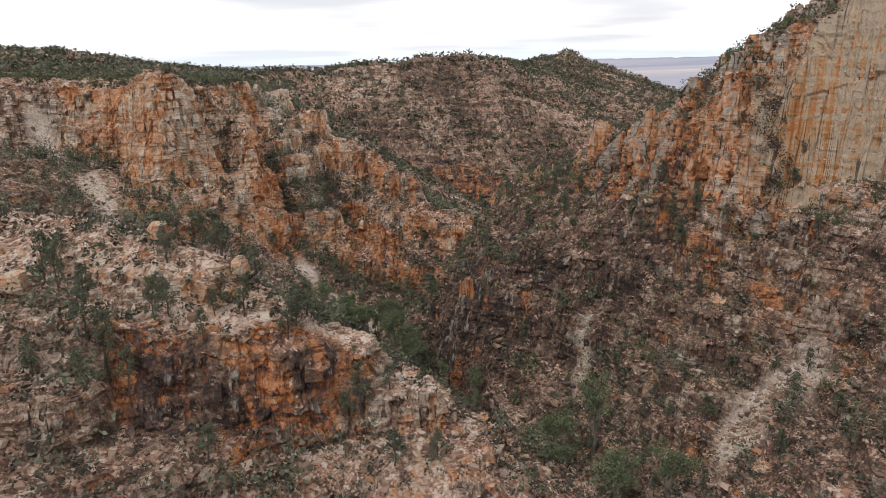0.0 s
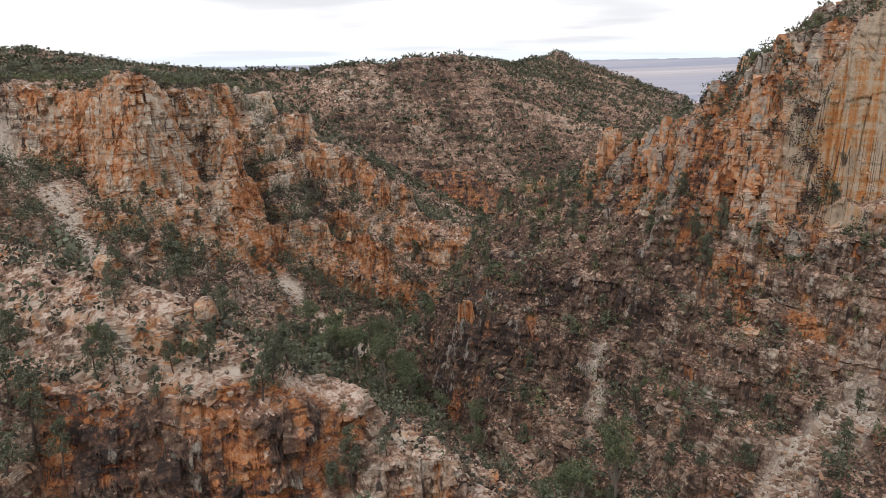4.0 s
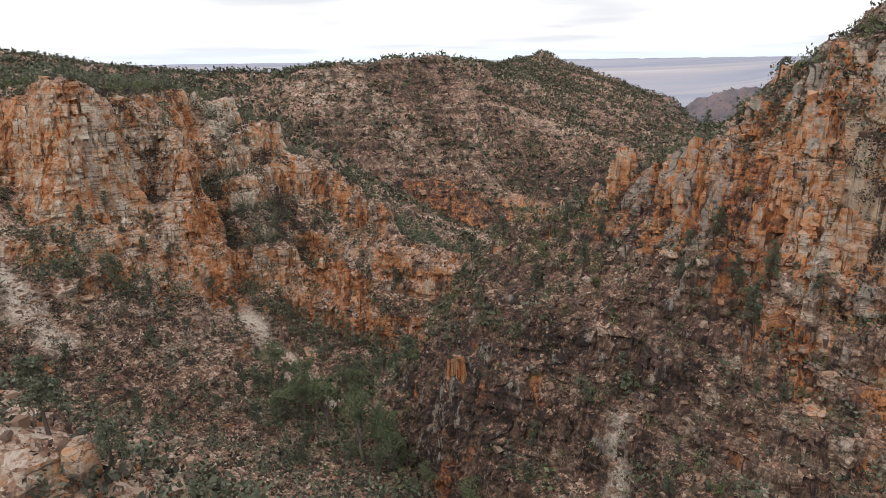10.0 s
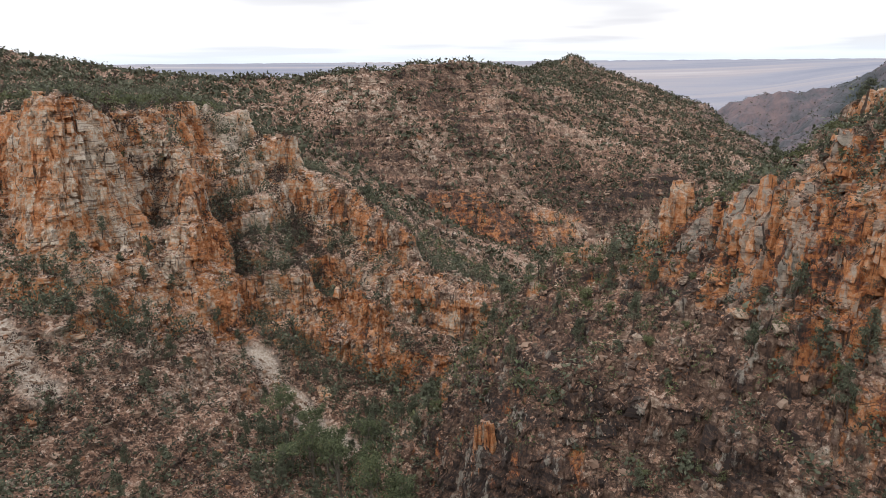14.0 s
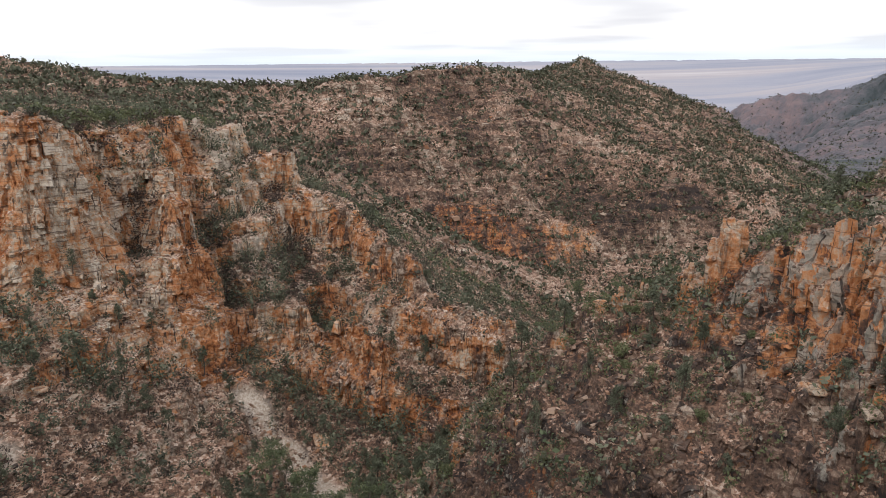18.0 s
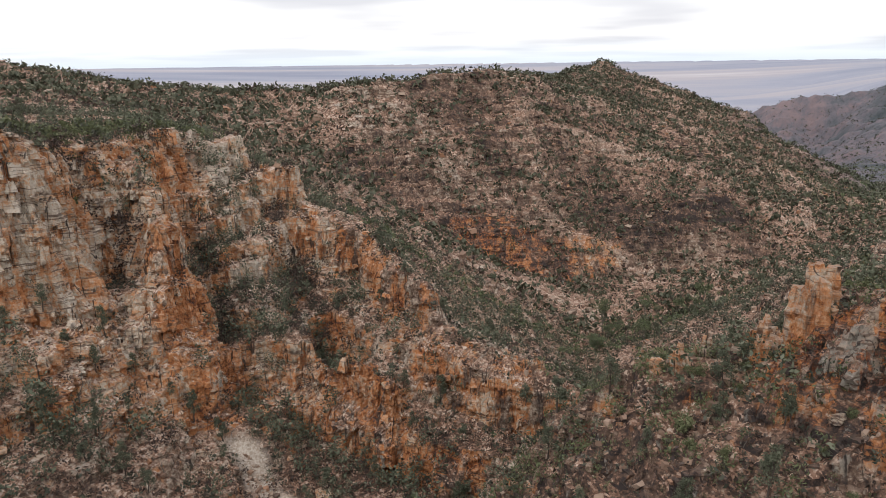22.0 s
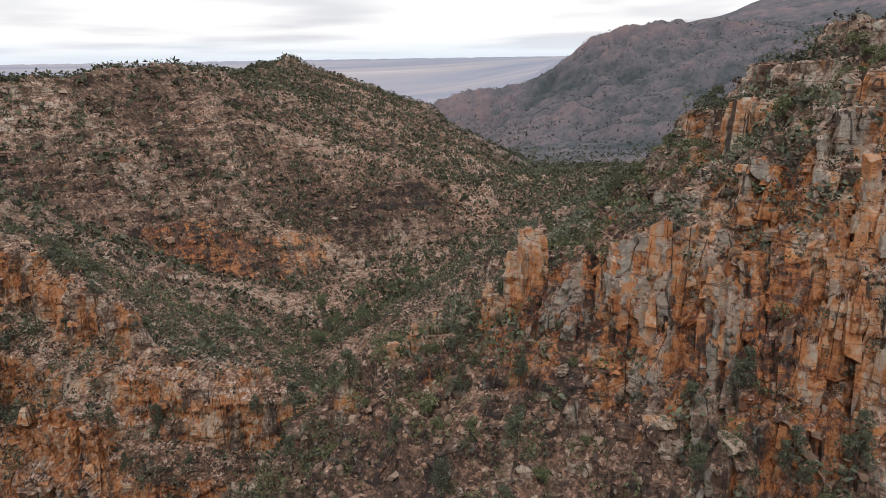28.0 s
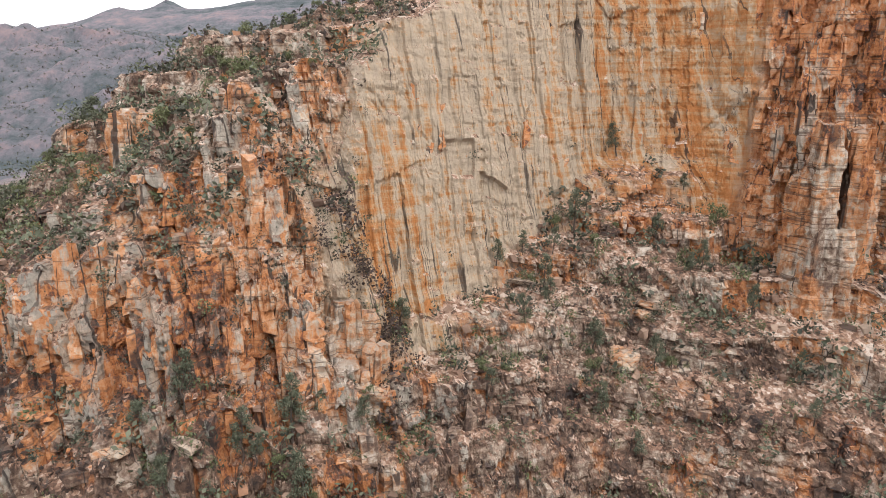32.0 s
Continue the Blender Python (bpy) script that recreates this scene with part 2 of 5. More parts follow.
    "west_rib": [(-66, 226, 90), (-62, 219, 86), (-59, 213, 80)],
    "west_rib_long": [(-60, 260, 86), (-55, 253, 78), (-50, 246, 67), (-45, 238, 59), (-41, 228.5, 53.6)],
    "west_gully": [(-50, 260, 74), (-43, 254, 60), (-36, 240, 49), (-28, 224, 41)],
    "west_gully_dark": [(-68, 244, 80), (-63, 238, 68), (-56, 230, 60), (-52, 222, 52)],
    "west_knob_foot": [(-30, 252, 58), (-24, 234.5, 54), (-12, 219.5, 46.7), (2, 209.4, 41.8), (16, 202.3, 33.9)],
    "spur_crest": [(70, 178, 88), (73, 190, 84), (75, 205, 78), (80, 225, 71), (90, 260, 58), (100, 300, 40), (105, 330, 20)],
    "east_tier": [(46, 160, 85), (50, 157, 87), (51, 150.7, 91.5), (52, 145.6, 94), (54.7, 137.8, 95.4), (58, 133.5, 95)],
    "chimney": [(66, 133, 100), (62, 129, 90), (60.5, 125, 80), (57, 121, 72)],
    "band_rim": [(50, 124, 69.5), (60, 113, 69), (69, 100, 68.5), (68, 84, 69), (65, 60, 69), (66, 0, 70), (72, -60, 72)],
    "band_foot": [(48, 121, 63), (57, 111, 61.5), (65, 101, 61), (65, 84, 61.5), (62, 60, 62)],
    "bench_gully": [(-80, 318, 84), (-44, 310, 64), (-34, 305, 58), (-22, 300, 51), (-5, 300, 38), (13, 305, 28), (29, 311, 16), (35, 309, 11.8)],
    "east_shoulder": [(56, 157, 90.5), (60, 158, 94), (66, 160, 96), (71, 166, 100), (79, 169, 104.5)],
    "east_brow": [(63, 152, 99), (68, 151, 104), (73, 150, 106.5)],
    "west_bench": [(-150, 196, 98.5), (-97, 222, 97), (-82, 203, 99.5), (-80, 208, 98.5), (-84, 220, 96.5), (-78, 232, 95), (-76, 248, 95), (-66, 270, 91)],
}
# far forms: the range beyond the valley, the hills' outer feet, the plain
LINES["range_near"] = [(509, 1290, 15), (611, 1241, 47), (670, 1207, 66), (747, 1156, 119), (819, 1101, 152), (872, 1055, 153), (960, 960, 150), (1080, 800, 140)]
LINES["range_foot"] = [(430, 1180, -25), (470, 980, -5), (520, 760, 5), (560, 600, 20), (640, 420, 40)]
LINES["range_far"] = [(1300, 2100, 90), (1553, 1788, 196), (1620, 1715, 205), (1705, 1645, 268), (1740, 1590, 232), (1785, 1540, 295), (1815, 1500, 238), (1915, 1365, 280), (2200, 900, 330), (2500, 200, 340)]
LINES["range_gap"] = [(900, 1500, 40), (1150, 1250, 90), (1400, 900, 130)]
LINES["hill_outer"] = [(-1800, 900, 30), (-900, 1000, 0), (-200, 1250, -30), (250, 1300, -35), (520, 1500, -35), (900, 1900, -30), (1200, 2500, -30)]
LINES["plain_near"] = [(-2500, 1800, -20), (-1200, 2100, -35), (0, 2300, -40), (900, 2700, -40), (1600, 3300, -10)]
LINES["plain_far"] = [(4990 * math.sin(a), 4990 * math.cos(a), 92) for a in np.linspace(-1.9, 0.9, 24)]
LINES["rear"] = [(4990 * math.sin(a), 4990 * math.cos(a), 240) for a in np.linspace(1.2, 4.1, 20)]
LINES["west_upland"] = [(-1500, 300, 90), (-900, 350, 100), (-600, 440, 106), (-420, 440, 114)]


def relax(x0, x1, y0, y1, cell, parent=None):
    """A smooth sheet of heights through the lines, on a grid."""
    nx, ny = int((x1 - x0) / cell) + 1, int((y1 - y0) / cell) + 1
    steps = [s for s in (16, 8, 4, 2, 1) if min(nx, ny) / s > 12]
    z = None
    for s in steps:
        c = cell * s
        mx, my = (nx - 1) // s + 1, (ny - 1) // s + 1
        total, count = np.zeros((my, mx)), np.zeros((my, mx))
        for line in LINES.values():
            pts = np.array(line, float)
            for a, b in zip(pts[:-1], pts[1:]):
                n = max(2, int(np.hypot(*(b - a)[:2]) / c * 2.5) + 1)
                q = a + (b - a) * np.linspace(0, 1, n)[:, None]
                i, j = np.rint((q[:, 0] - x0) / c).astype(int), np.rint((q[:, 1] - y0) / c).astype(int)
                ok = (i >= 0) & (i < mx) & (j >= 0) & (j < my)
                np.add.at(total, (j[ok], i[ok]), q[ok, 2])
                np.add.at(count, (j[ok], i[ok]), 1)
        known = count > 0
        value = total / np.maximum(count, 1)
        gx, gy = np.meshgrid(x0 + c * np.arange(mx), y0 + c * np.arange(my))
        if parent is not None:
            edge = np.zeros_like(known)
            edge[[0, -1], :] = True
            edge[:, [0, -1]] = True
            pz = sample(parent, gx.ravel(), gy.ravel()).reshape(my, mx)
            value = np.where(edge, pz, value)
            known |= edge
        if z is None:
            z = np.full((my, mx), value[known].mean())
        else:
            z = sample((x0, y0, old, z), gx.ravel(), gy.ravel()).reshape(my, mx)
        z = np.where(known, value, z)
        for _ in range(260 if s > 1 else 120):
            p = np.pad(z, 1, mode="edge")
            z = np.where(known, value, 0.25 * (p[:-2, 1:-1] + p[2:, 1:-1] + p[1:-1, :-2] + p[1:-1, 2:]))
        old = c
    p = np.pad(z, 1, mode="edge")
    z = 0.6 * z + 0.1 * (p[:-2, 1:-1] + p[2:, 1:-1] + p[1:-1, :-2] + p[1:-1, 2:])
    return x0, y0, cell, z


def sample(sheet, x, y):
    x0, y0, c, z = sheet
    u = np.clip((x - x0) / c, 0, z.shape[1] - 1.001)
    v = np.clip((y - y0) / c, 0, z.shape[0] - 1.001)
    i, j = u.astype(int), v.astype(int)
    u, v = u - i, v - j
    return (z[j, i] * (1 - u) + z[j, i + 1] * u) * (1 - v) + (z[j + 1, i] * (1 - u) + z[j + 1, i + 1] * u) * v


WIDE = relax(-5000, 5000, -5000, 5000, 50)
MIDDLE = relax(-800, 1300, -400, 1500, 8, WIDE)
NEAR = relax(-270, 270, -80, 480, 1.5, MIDDLE)


def inside(sheet, x, y):
    x0, y0, c, z = sheet
    return (x > x0 + c) & (y > y0 + c) & (x < x0 + c * (z.shape[1] - 2)) & (y < y0 + c * (z.shape[0] - 2))


def base(x, y):
    z = sample(WIDE, x, y)
    z = np.where(inside(MIDDLE, x, y), sample(MIDDLE, x, y), z)
    return np.where(inside(NEAR, x, y), sample(NEAR, x, y), z)


def along(line, x, y):
    """Distance in plan to a line."""
    best = np.full(len(x), 1e9)
    pts = np.array(line, float)
    for a, b in zip(pts[:-1], pts[1:]):
        ab = (b - a)[:2]
        t = np.clip(((x - a[0]) * ab[0] + (y - a[1]) * ab[1]) / max(ab @ ab, 1e-9), 0, 1)
        best = np.minimum(best, np.hypot(x - a[0] - t * ab[0], y - a[1] - t * ab[1]))
    return best


def steepness(sheet):
    x0, y0, cell, z = sheet
    gy, gx = np.gradient(z, cell)
    s = np.hypot(gx, gy)
    p = np.pad(s, 1, mode="edge")
    return x0, y0, cell, 0.4 * s + 0.15 * (p[:-2, 1:-1] + p[2:, 1:-1] + p[1:-1, :-2] + p[1:-1, 2:])


def leaning(sheet):
    """Smoothed gradients, for the direction that the faces look in."""
    x0, y0, cell, z = sheet
    out = []
    for g in np.gradient(z, cell):
        for _ in range(3):
            p = np.pad(g, 1, mode="edge")
            g = 0.2 * (g + p[:-2, 1:-1] + p[2:, 1:-1] + p[1:-1, :-2] + p[1:-1, 2:])
        out.append((x0, y0, cell, g))
    return out


NEAR_GY, NEAR_GX = leaning(NEAR)
WIDE_S, MIDDLE_S, NEAR_S = steepness(WIDE), steepness(MIDDLE), steepness(NEAR)


def slope(x, y):
    s = np.where(inside(MIDDLE, x, y), sample(MIDDLE_S, x, y), sample(WIDE_S, x, y))
    return np.where(inside(NEAR, x, y), sample(NEAR_S, x, y), s)


def path_distance(x, y, z):
    """Distance to the air space over the gorge that the scene is seen from."""
    ax, ay, az_ = 0, 0, 100
    t = np.clip((y - ay) / 96, 0, 1)
    return np.sqrt((x + 5 * t) ** 2 + (y - 96 * t) ** 2 + (z - 100 - 7 * t) ** 2)


WALL = [(68, 126), (74, 122.5), (80, 119), (87, 112.5), (91.5, 106.5)]
RETURN_WALL = [(62.5, 127.5), (66.5, 124.5)]           # the orange face that meets the cream one
ORANGE_WALL = [(95, 101), (93, 92)]
SCREES = [([(-44, 203), (-38, 197), (-28, 189), (-22, 183)], 3.2), ([(43, 93.5), (48, 98.5), (56, 101.5)], 3.4), ([(28, 132), (26, 127), (24, 121)], 1.3),
          ([(-116, 201), (-104, 192), (-90, 180), (-80, 171), (-71, 164)], 2.8)]


def plan_mask(fn):
    """A mask over the near plan, from a function of x and y."""
    x0, y0, cell, z = NEAR
    gx, gy = np.meshgrid(x0 + cell * np.arange(z.shape[1]), y0 + cell * np.arange(z.shape[0]))
    return x0, y0, cell, np.clip(fn(gx.ravel(), gy.ravel()), 0, 1).reshape(z.shape)


def scree_shape(x, y):
    q = np.stack([x, y, 0 * x], 1)
    out = np.zeros(len(x))
    for line, width in SCREES:
        out = np.maximum(out, smooth(width * 1.25, width * 0.7, along([(*a, 0) for a in line], x, y) + 1.2 * vnoise(q / 4.0, 7)))
    return out


CRAG = plan_mask(lambda x, y: smooth(20, 10, along(LINES["east_tier"], x, y)) + 0.5 * smooth(18, 9, along(LINES["spur_tip"][:6], x, y)) + 0.4 * smooth(14, 7, along(LINES["east_mid"], x, y)) + 0.35 * smooth(14, 6, along(LINES["west_rim"][4:14], x, y)))
SCREE_PLAN = plan_mask(scree_shape)
UPRIGHT = plan_mask(lambda x, y: 0.2 + 0.15 * smooth(18, 9, along(LINES["east_mid"], x, y)) + 0.8 * smooth(20, 11, along(LINES["east_tier"], x, y)) + 0.8 * smooth(22, 12, along(LINES["east_rim"][:8], x, y)) + 0.75 * smooth(24, 10, along(LINES["west_rim"][3:16], x, y)) + 0.3 * smooth(40, 20, along(LINES["west_rib_long"], x, y))
                    + 0.6 * smooth(14, 6, along(LINES["spur_tip"][4:], x, y)) + 0.4 * smooth(10, 5, along(LINES["slab_foot"], x, y)))


TALL_STEPS = plan_mask(lambda x, y: np.maximum(smooth(34, 20, along(LINES["west_rib_long"], x, y)), smooth(26, 12, along(LINES["west_rim"][14:], x, y))) * smooth(8, 14, along(LINES["west_rim"][:12], x, y)) + 0.5 * smooth(14, 7, along(LINES["east_low"][3:8], x, y)))


def near_only(mask, x, y):
    return np.where(inside(NEAR, x, y), sample(mask, x, y), 0)


def stair(z, period, soft):
    u = z / period
    k = np.floor(u)
    return period * (k + smooth(0.5 - soft, 0.5 + soft, u - k))


def only(mask, fn, p):
    """fn at the rows of p where mask is set, else 0."""
    out = np.zeros(len(p))
    if mask.any():
        out[mask] = fn(p[mask])
    return out


def land(x, y):
    """Height of the ground with its gullies and rock steps."""
    z = base(x, y)
    s = slope(x, y)
    r = np.hypot(x, y)
    far = np.clip(smooth(300, 420, y) + smooth(150, 400, np.abs(x - 20) - 60), 0, 1)
    plain = smooth(1500, 2600, r)
    hills = far * (1 - plain)
    big = smooth(600, 1000, r) * (1 - plain)
    rough = smooth(0.15, 0.7, s)
    p = np.stack([x, y, 0 * x], 1)
    # gullies on the hills and the range
    hm = hills > 0.01
    z = z + hills * rough * (14.0 * (only(hm, lambda q: 1 - np.abs(fbm(q / 60.0, 3, 11)), p) - 0.78))
    z = z + hills * 2.2 * only(hm, lambda q: fbm(q / 14.0, 2, 5), p)
    z = z + big * smooth(0.05, 0.3, s) * only(big > 0.01, lambda q: 44 * (0.2 - np.abs(fbm(q / 170.0, 5, 31))) + 26 * (0.25 - np.abs(fbm(q / 55.0, 4, 33))), p)
    # broken ground in the gorge
    nm = far < 0.99
    z = z + (1 - far) * rough * only(nm, lambda q: 2.4 * (0.25 - np.abs(fbm(q / 17.0, 2, 21))) + 1.2 * fbm(q / 6.0, 2, 22), p)
    # ledges on the middling slopes; cliffs stay whole
    warp = 3.0 * vnoise(p / 38.0, 41) + 1.2 * vnoise(p / 13.0, 42) + 0.06 * x
    amount = rough * (1 - big) * (1 - 0.75 * smooth(1.3, 2.2, s)) * (0.3 + 0.55 * smooth(-0.3, 0.3, vnoise(p / 21.0, 44)))
    crag = near_only(CRAG, x, y)
    even = 1 - 0.85 * near_only(SCREE_PLAN, x, y)
    z = z + crag * rough * only(crag > 0.01, lambda q: 4.0 * (0.25 - np.abs(vnoise(q / 7.0, 51))) + 2.0 * (0.25 - np.abs(vnoise(q / 3.1, 52))), p)
    amount = amount * (1 - 0.85 * crag) * even
    tall = near_only(TALL_STEPS, x, y)
    zs = stair(z + 1.6 * warp, 12.5, 0.17) - 1.6 * warp
    z = z + 0.62 * tall * rough * even * (zs - z)
    zs = stair(z + warp, 5.5, 0.2) - warp
    z = z + amount * (1 - 0.4 * far) * (zs - z)
    zs = stair(z + 0.7 * warp, 1.9, 0.25) - 0.7 * warp
    return z + 0.6 * amount * (1 - 0.6 * far) * (zs - z)


def wanted_edge(x, y, z):
    d = path_distance(x, y, z)
    a0 = np.degrees(np.arctan2(x, y + 8))
    a1 = np.degrees(np.arctan2(x + 5, y - 88))
    seen = (np.abs(a0) < 35) | ((a1 > -35) & (a1 < 106))
    return EDGE * (np.maximum(0.4, 0.0042 * d) + 0.0000018 * d * d) * np.where(seen, 1.0, 8.0) * np.where((d < 160) & (slope(x, y) > 1.0), 0.82, 1.0)


EDGE = 1.66


def split(V, Z, F):
    """One round: cuts every edge that is too long, and keeps the sheet closed."""
    n = len(V)
    e = np.sort(np.stack([F, np.roll(F, -1, 1)], 2).reshape(-1, 2), 1)
    key, inv = np.unique(e[:, 0] * n + e[:, 1], return_inverse=True)
    inv = inv.reshape(-1, 3)
    a, b = key // n, key % n
    mid = (V[a] + V[b]) / 2
    zm = (Z[a] + Z[b]) / 2
    length = np.sqrt(((V[a] - V[b]) ** 2).sum(1) + (Z[a] - Z[b]) ** 2)
    flat = np.hypot(*(V[a] - V[b]).T)
    mark = (length > wanted_edge(mid[:, 0], mid[:, 1], zm)) & (flat > 0.12)
    for _ in range(4):
        any_m = mark[inv].any(1)
        longest = inv[np.arange(len(F)), length[inv].argmax(1)]
        mark[longest[any_m]] = True
    if not mark.any():
        return V, Z, F, False
    place = np.full(len(key), -1)
    place[mark] = n + np.arange(mark.sum())
    new_v = mid[mark]
    V2 = np.concatenate([V, new_v])
    Z2 = np.concatenate([Z, land(new_v[:, 0], new_v[:, 1])])
    m = mark[inv]
    M = place[inv]
    count = m.sum(1)
    out = [F[count == 0]]
    for k in range(3):
        r = [(k + i) % 3 for i in range(3)]
        one = (count == 1) & m[:, k]
        f, q = F[one][:, r], M[one][:, r]
        out += [np.stack([f[:, 0], q[:, 0], f[:, 2]], 1), np.stack([q[:, 0], f[:, 1], f[:, 2]], 1)]
        two = (count == 2) & ~m[:, r[2]]
        f, q = F[two][:, r], M[two][:, r]
        out += [np.stack([q[:, 0], f[:, 1], q[:, 1]], 1), np.stack([f[:, 0], q[:, 0], q[:, 1]], 1), np.stack([f[:, 0], q[:, 1], f[:, 2]], 1)]
    three = count == 3
    f, q = F[three], M[three]
    out += [np.stack([f[:, 0], q[:, 0], q[:, 2]], 1), np.stack([q[:, 0], f[:, 1], q[:, 1]], 1), np.stack([q[:, 2], q[:, 1], f[:, 2]], 1), q]
    return V2, Z2, np.concatenate(out), True


def blocks(q, w, h, seed):
    """Jointed beds: a random number for each block of a stack of uneven layers."""
    u = q[:, 2] / h + 0.35 * vnoise(q / 11.0, seed + 5)
    k = np.floor(u).astype(np.int64)
    # beds of unequal thickness
    k = k + (u - k > 0.35 + 0.5 * lattice(k, 0 * k, 0 * k, seed + 6))
    # the joints run along the face on the east side
    east = q[:, 0] > 22
    a = np.where(east, np.where(q[:, 1] < 108, -1.45, -0.8), 0.1)
    deep = np.where(east, 3.0, 1.3)
    x, y = q[:, 0] * np.cos(a) + q[:, 1] * np.sin(a), q[:, 1] * np.cos(a) - q[:, 0] * np.sin(a)
    i = np.floor(x / w + 3 * lattice(k, 0 * k, 0 * k, seed + 1)).astype(np.int64)
    j = np.floor(y / (w * deep) + 3 * lattice(k, 0 * k, 0 * k, seed + 2)).astype(np.int64)
    return lattice(i, j, k, seed + 3)


def joints(p, dx, dy, w, seed):
    """Upright cracks across one direction, each running over part of the height."""
    u = (p[:, 0] * dx + p[:, 1] * dy) / w + 0.18 * vnoise(np.column_stack([p[:, :2] / 30, p[:, 2] / 6]), seed)
    i = np.floor(u).astype(np.int64)
    centre = 0.2 + 0.6 * lattice(i, 0 * i, 0 * i, seed + 1)
    run = lattice(i, np.floor(p[:, 2] / 11.0 + 5 * lattice(i, 0 * i, 0 * i, seed + 2)).astype(np.int64), 0 * i, seed + 3)
    return smooth(0.13, 0.02, np.abs(u - i - centre)) * np.where(run > 0.35, 0.4 + run, 0)


def rock_relief(P, N, steep, d):
    """Ribs, blocks, joints and bedding, pushed out along the faces."""
    near = smooth(420, 200, d)
    m = near > 0.01
    p, n, st = P[m], N[m], steep[m]
    up = near_only(UPRIGHT, p[:, 0], p[:, 1])
    loose = 1 - 0.8 * near_only(SCREE_PLAN, p[:, 0], p[:, 1])
    plain_wall = smooth(8.5, 4, along(RETURN_WALL + WALL, p[:, 0], p[:, 1]))     # the smooth cream wall
    q = p + 0.35 * np.stack([vnoise(p / 6.0, 61), vnoise(p / 6.0, 62), vnoise(p / 6.0, 63)], 1)
    smooth_face = np.column_stack([-sample(NEAR_GX, p[:, 0], p[:, 1]), -sample(NEAR_GY, p[:, 0], p[:, 1]), 0.6 + 0 * st])
    smooth_face /= np.linalg.norm(smooth_face, axis=1)[:, None]
    w = (st * inside(NEAR, p[:, 0], p[:, 1]))[:, None]
    n = n * (1 - w) + smooth_face * w
    plain_wall = np.maximum(plain_wall, smooth(8, 4, along(ORANGE_WALL, p[:, 0], p[:, 1])))
    rib = fbm(np.column_stack([p[:, :2] / 7.5, p[:, 2] / 45.0]), 3, 65)
    push = st * (0.35 + 0.65 * up) * (1 - 0.75 * plain_wall) * 3.4 * (0.22 - np.abs(rib))
    push = push + (0.15 + 0.85 * st) * up * (1 - 0.93 * plain_wall) * (2.3 * (blocks(q, 3.3, 17.0, 71) - 0.5) + 1.3 * (blocks(q, 1.7, 7.0, 75) - 0.5) + 0.6 * (blocks(q, 0.9, 3.2, 78) - 0.5))
    push = push + (1 - 0.88 * plain_wall) * (1.2 - 0.65 * up) * (0.4 + 0.6 * st) * (blocks(q, 2.6, 1.3, 81) - 0.5)
    push = push + (0.4 - 0.1 * up * st) * (1 - 0.6 * plain_wall) * (blocks(q, 0.8, 0.55, 91) - 0.5)
    push = push + st * plain_wall * (0.9 * (blocks(q, 3.6, 26.0, 171) - 0.5) + 0.5 * (blocks(q, 1.4, 9.0, 175) - 0.5) + 0.25 * (blocks(q, 1.8, 0.7, 178) - 0.5))
    push = push * loose
    push = push - st * up * joints(p, 0.8, -0.6, 3.4, 96) * (1.0 - 0.7 * plain_wall) - st * up * (1 - plain_wall) * 0.8 * joints(p, 0.6, 0.8, 4.3, 98)
    out, recess = P.copy(), np.full(len(P), 0.5)
    flat = n * np.array([1, 1, 0.35])
    out[m] = p + flat * (push * near[m])[:, None]
    recess[m] = np.clip(0.5 - 0.4 * push * near[m], 0, 1)
    return out, recess


def grow_sheet():
    n = 84
    g = np.linspace(-5000, 5000, n)
    gx, gy = np.meshgrid(g, g)
    V = np.stack([gx.ravel(), gy.ravel()], 1)
    idx = np.arange(n * n).reshape(n, n)
    a, b, c, d = idx[:-1, :-1].ravel(), idx[:-1, 1:].ravel(), idx[1:, 1:].ravel(), idx[1:, :-1].ravel()
    F = np.concatenate([np.stack([a, b, c], 1), np.stack([a, c, d], 1)])
    r = np.hypot(V[F].mean(1)[:, 0], V[F].mean(1)[:, 1])
    F = F[r < 4960]
    Z = land(V[:, 0], V[:, 1])
    for _ in range(22):
        V, Z, F, more = split(V, Z, F)
        if not more:
            break
    P = np.column_stack([V, Z])
    fn = np.cross(P[F[:, 1]] - P[F[:, 0]], P[F[:, 2]] - P[F[:, 0]])
    N = np.zeros_like(P)
    for k in range(3):
        for ax in range(3):
            N[:, ax] += np.bincount(F[:, k], fn[:, ax], len(P))
    N /= np.maximum(np.linalg.norm(N, axis=1), 1e-9)[:, None]
    return P, N, F


def sheet_mesh(name, P, F, layers, flat=True):
    me = bpy.data.meshes.new(name)
    me.vertices.add(len(P))
    me.vertices.foreach_set("co", P.astype(np.float32).ravel())
    me.loops.add(F.size)
    me.loops.foreach_set("vertex_index", F.astype(np.int32).ravel())
    me.polygons.add(len(F))
    w = F.shape[1]
    me.polygons.foreach_set("loop_start", np.arange(0, F.size, w, dtype=np.int32))
    for key, values in layers.items():
        layer = me.attributes.new(key, "FLOAT", "POINT")
        layer.data.foreach_set("value", values.astype(np.float32))
    me.update()
    if flat:
        me.shade_flat()
    return me


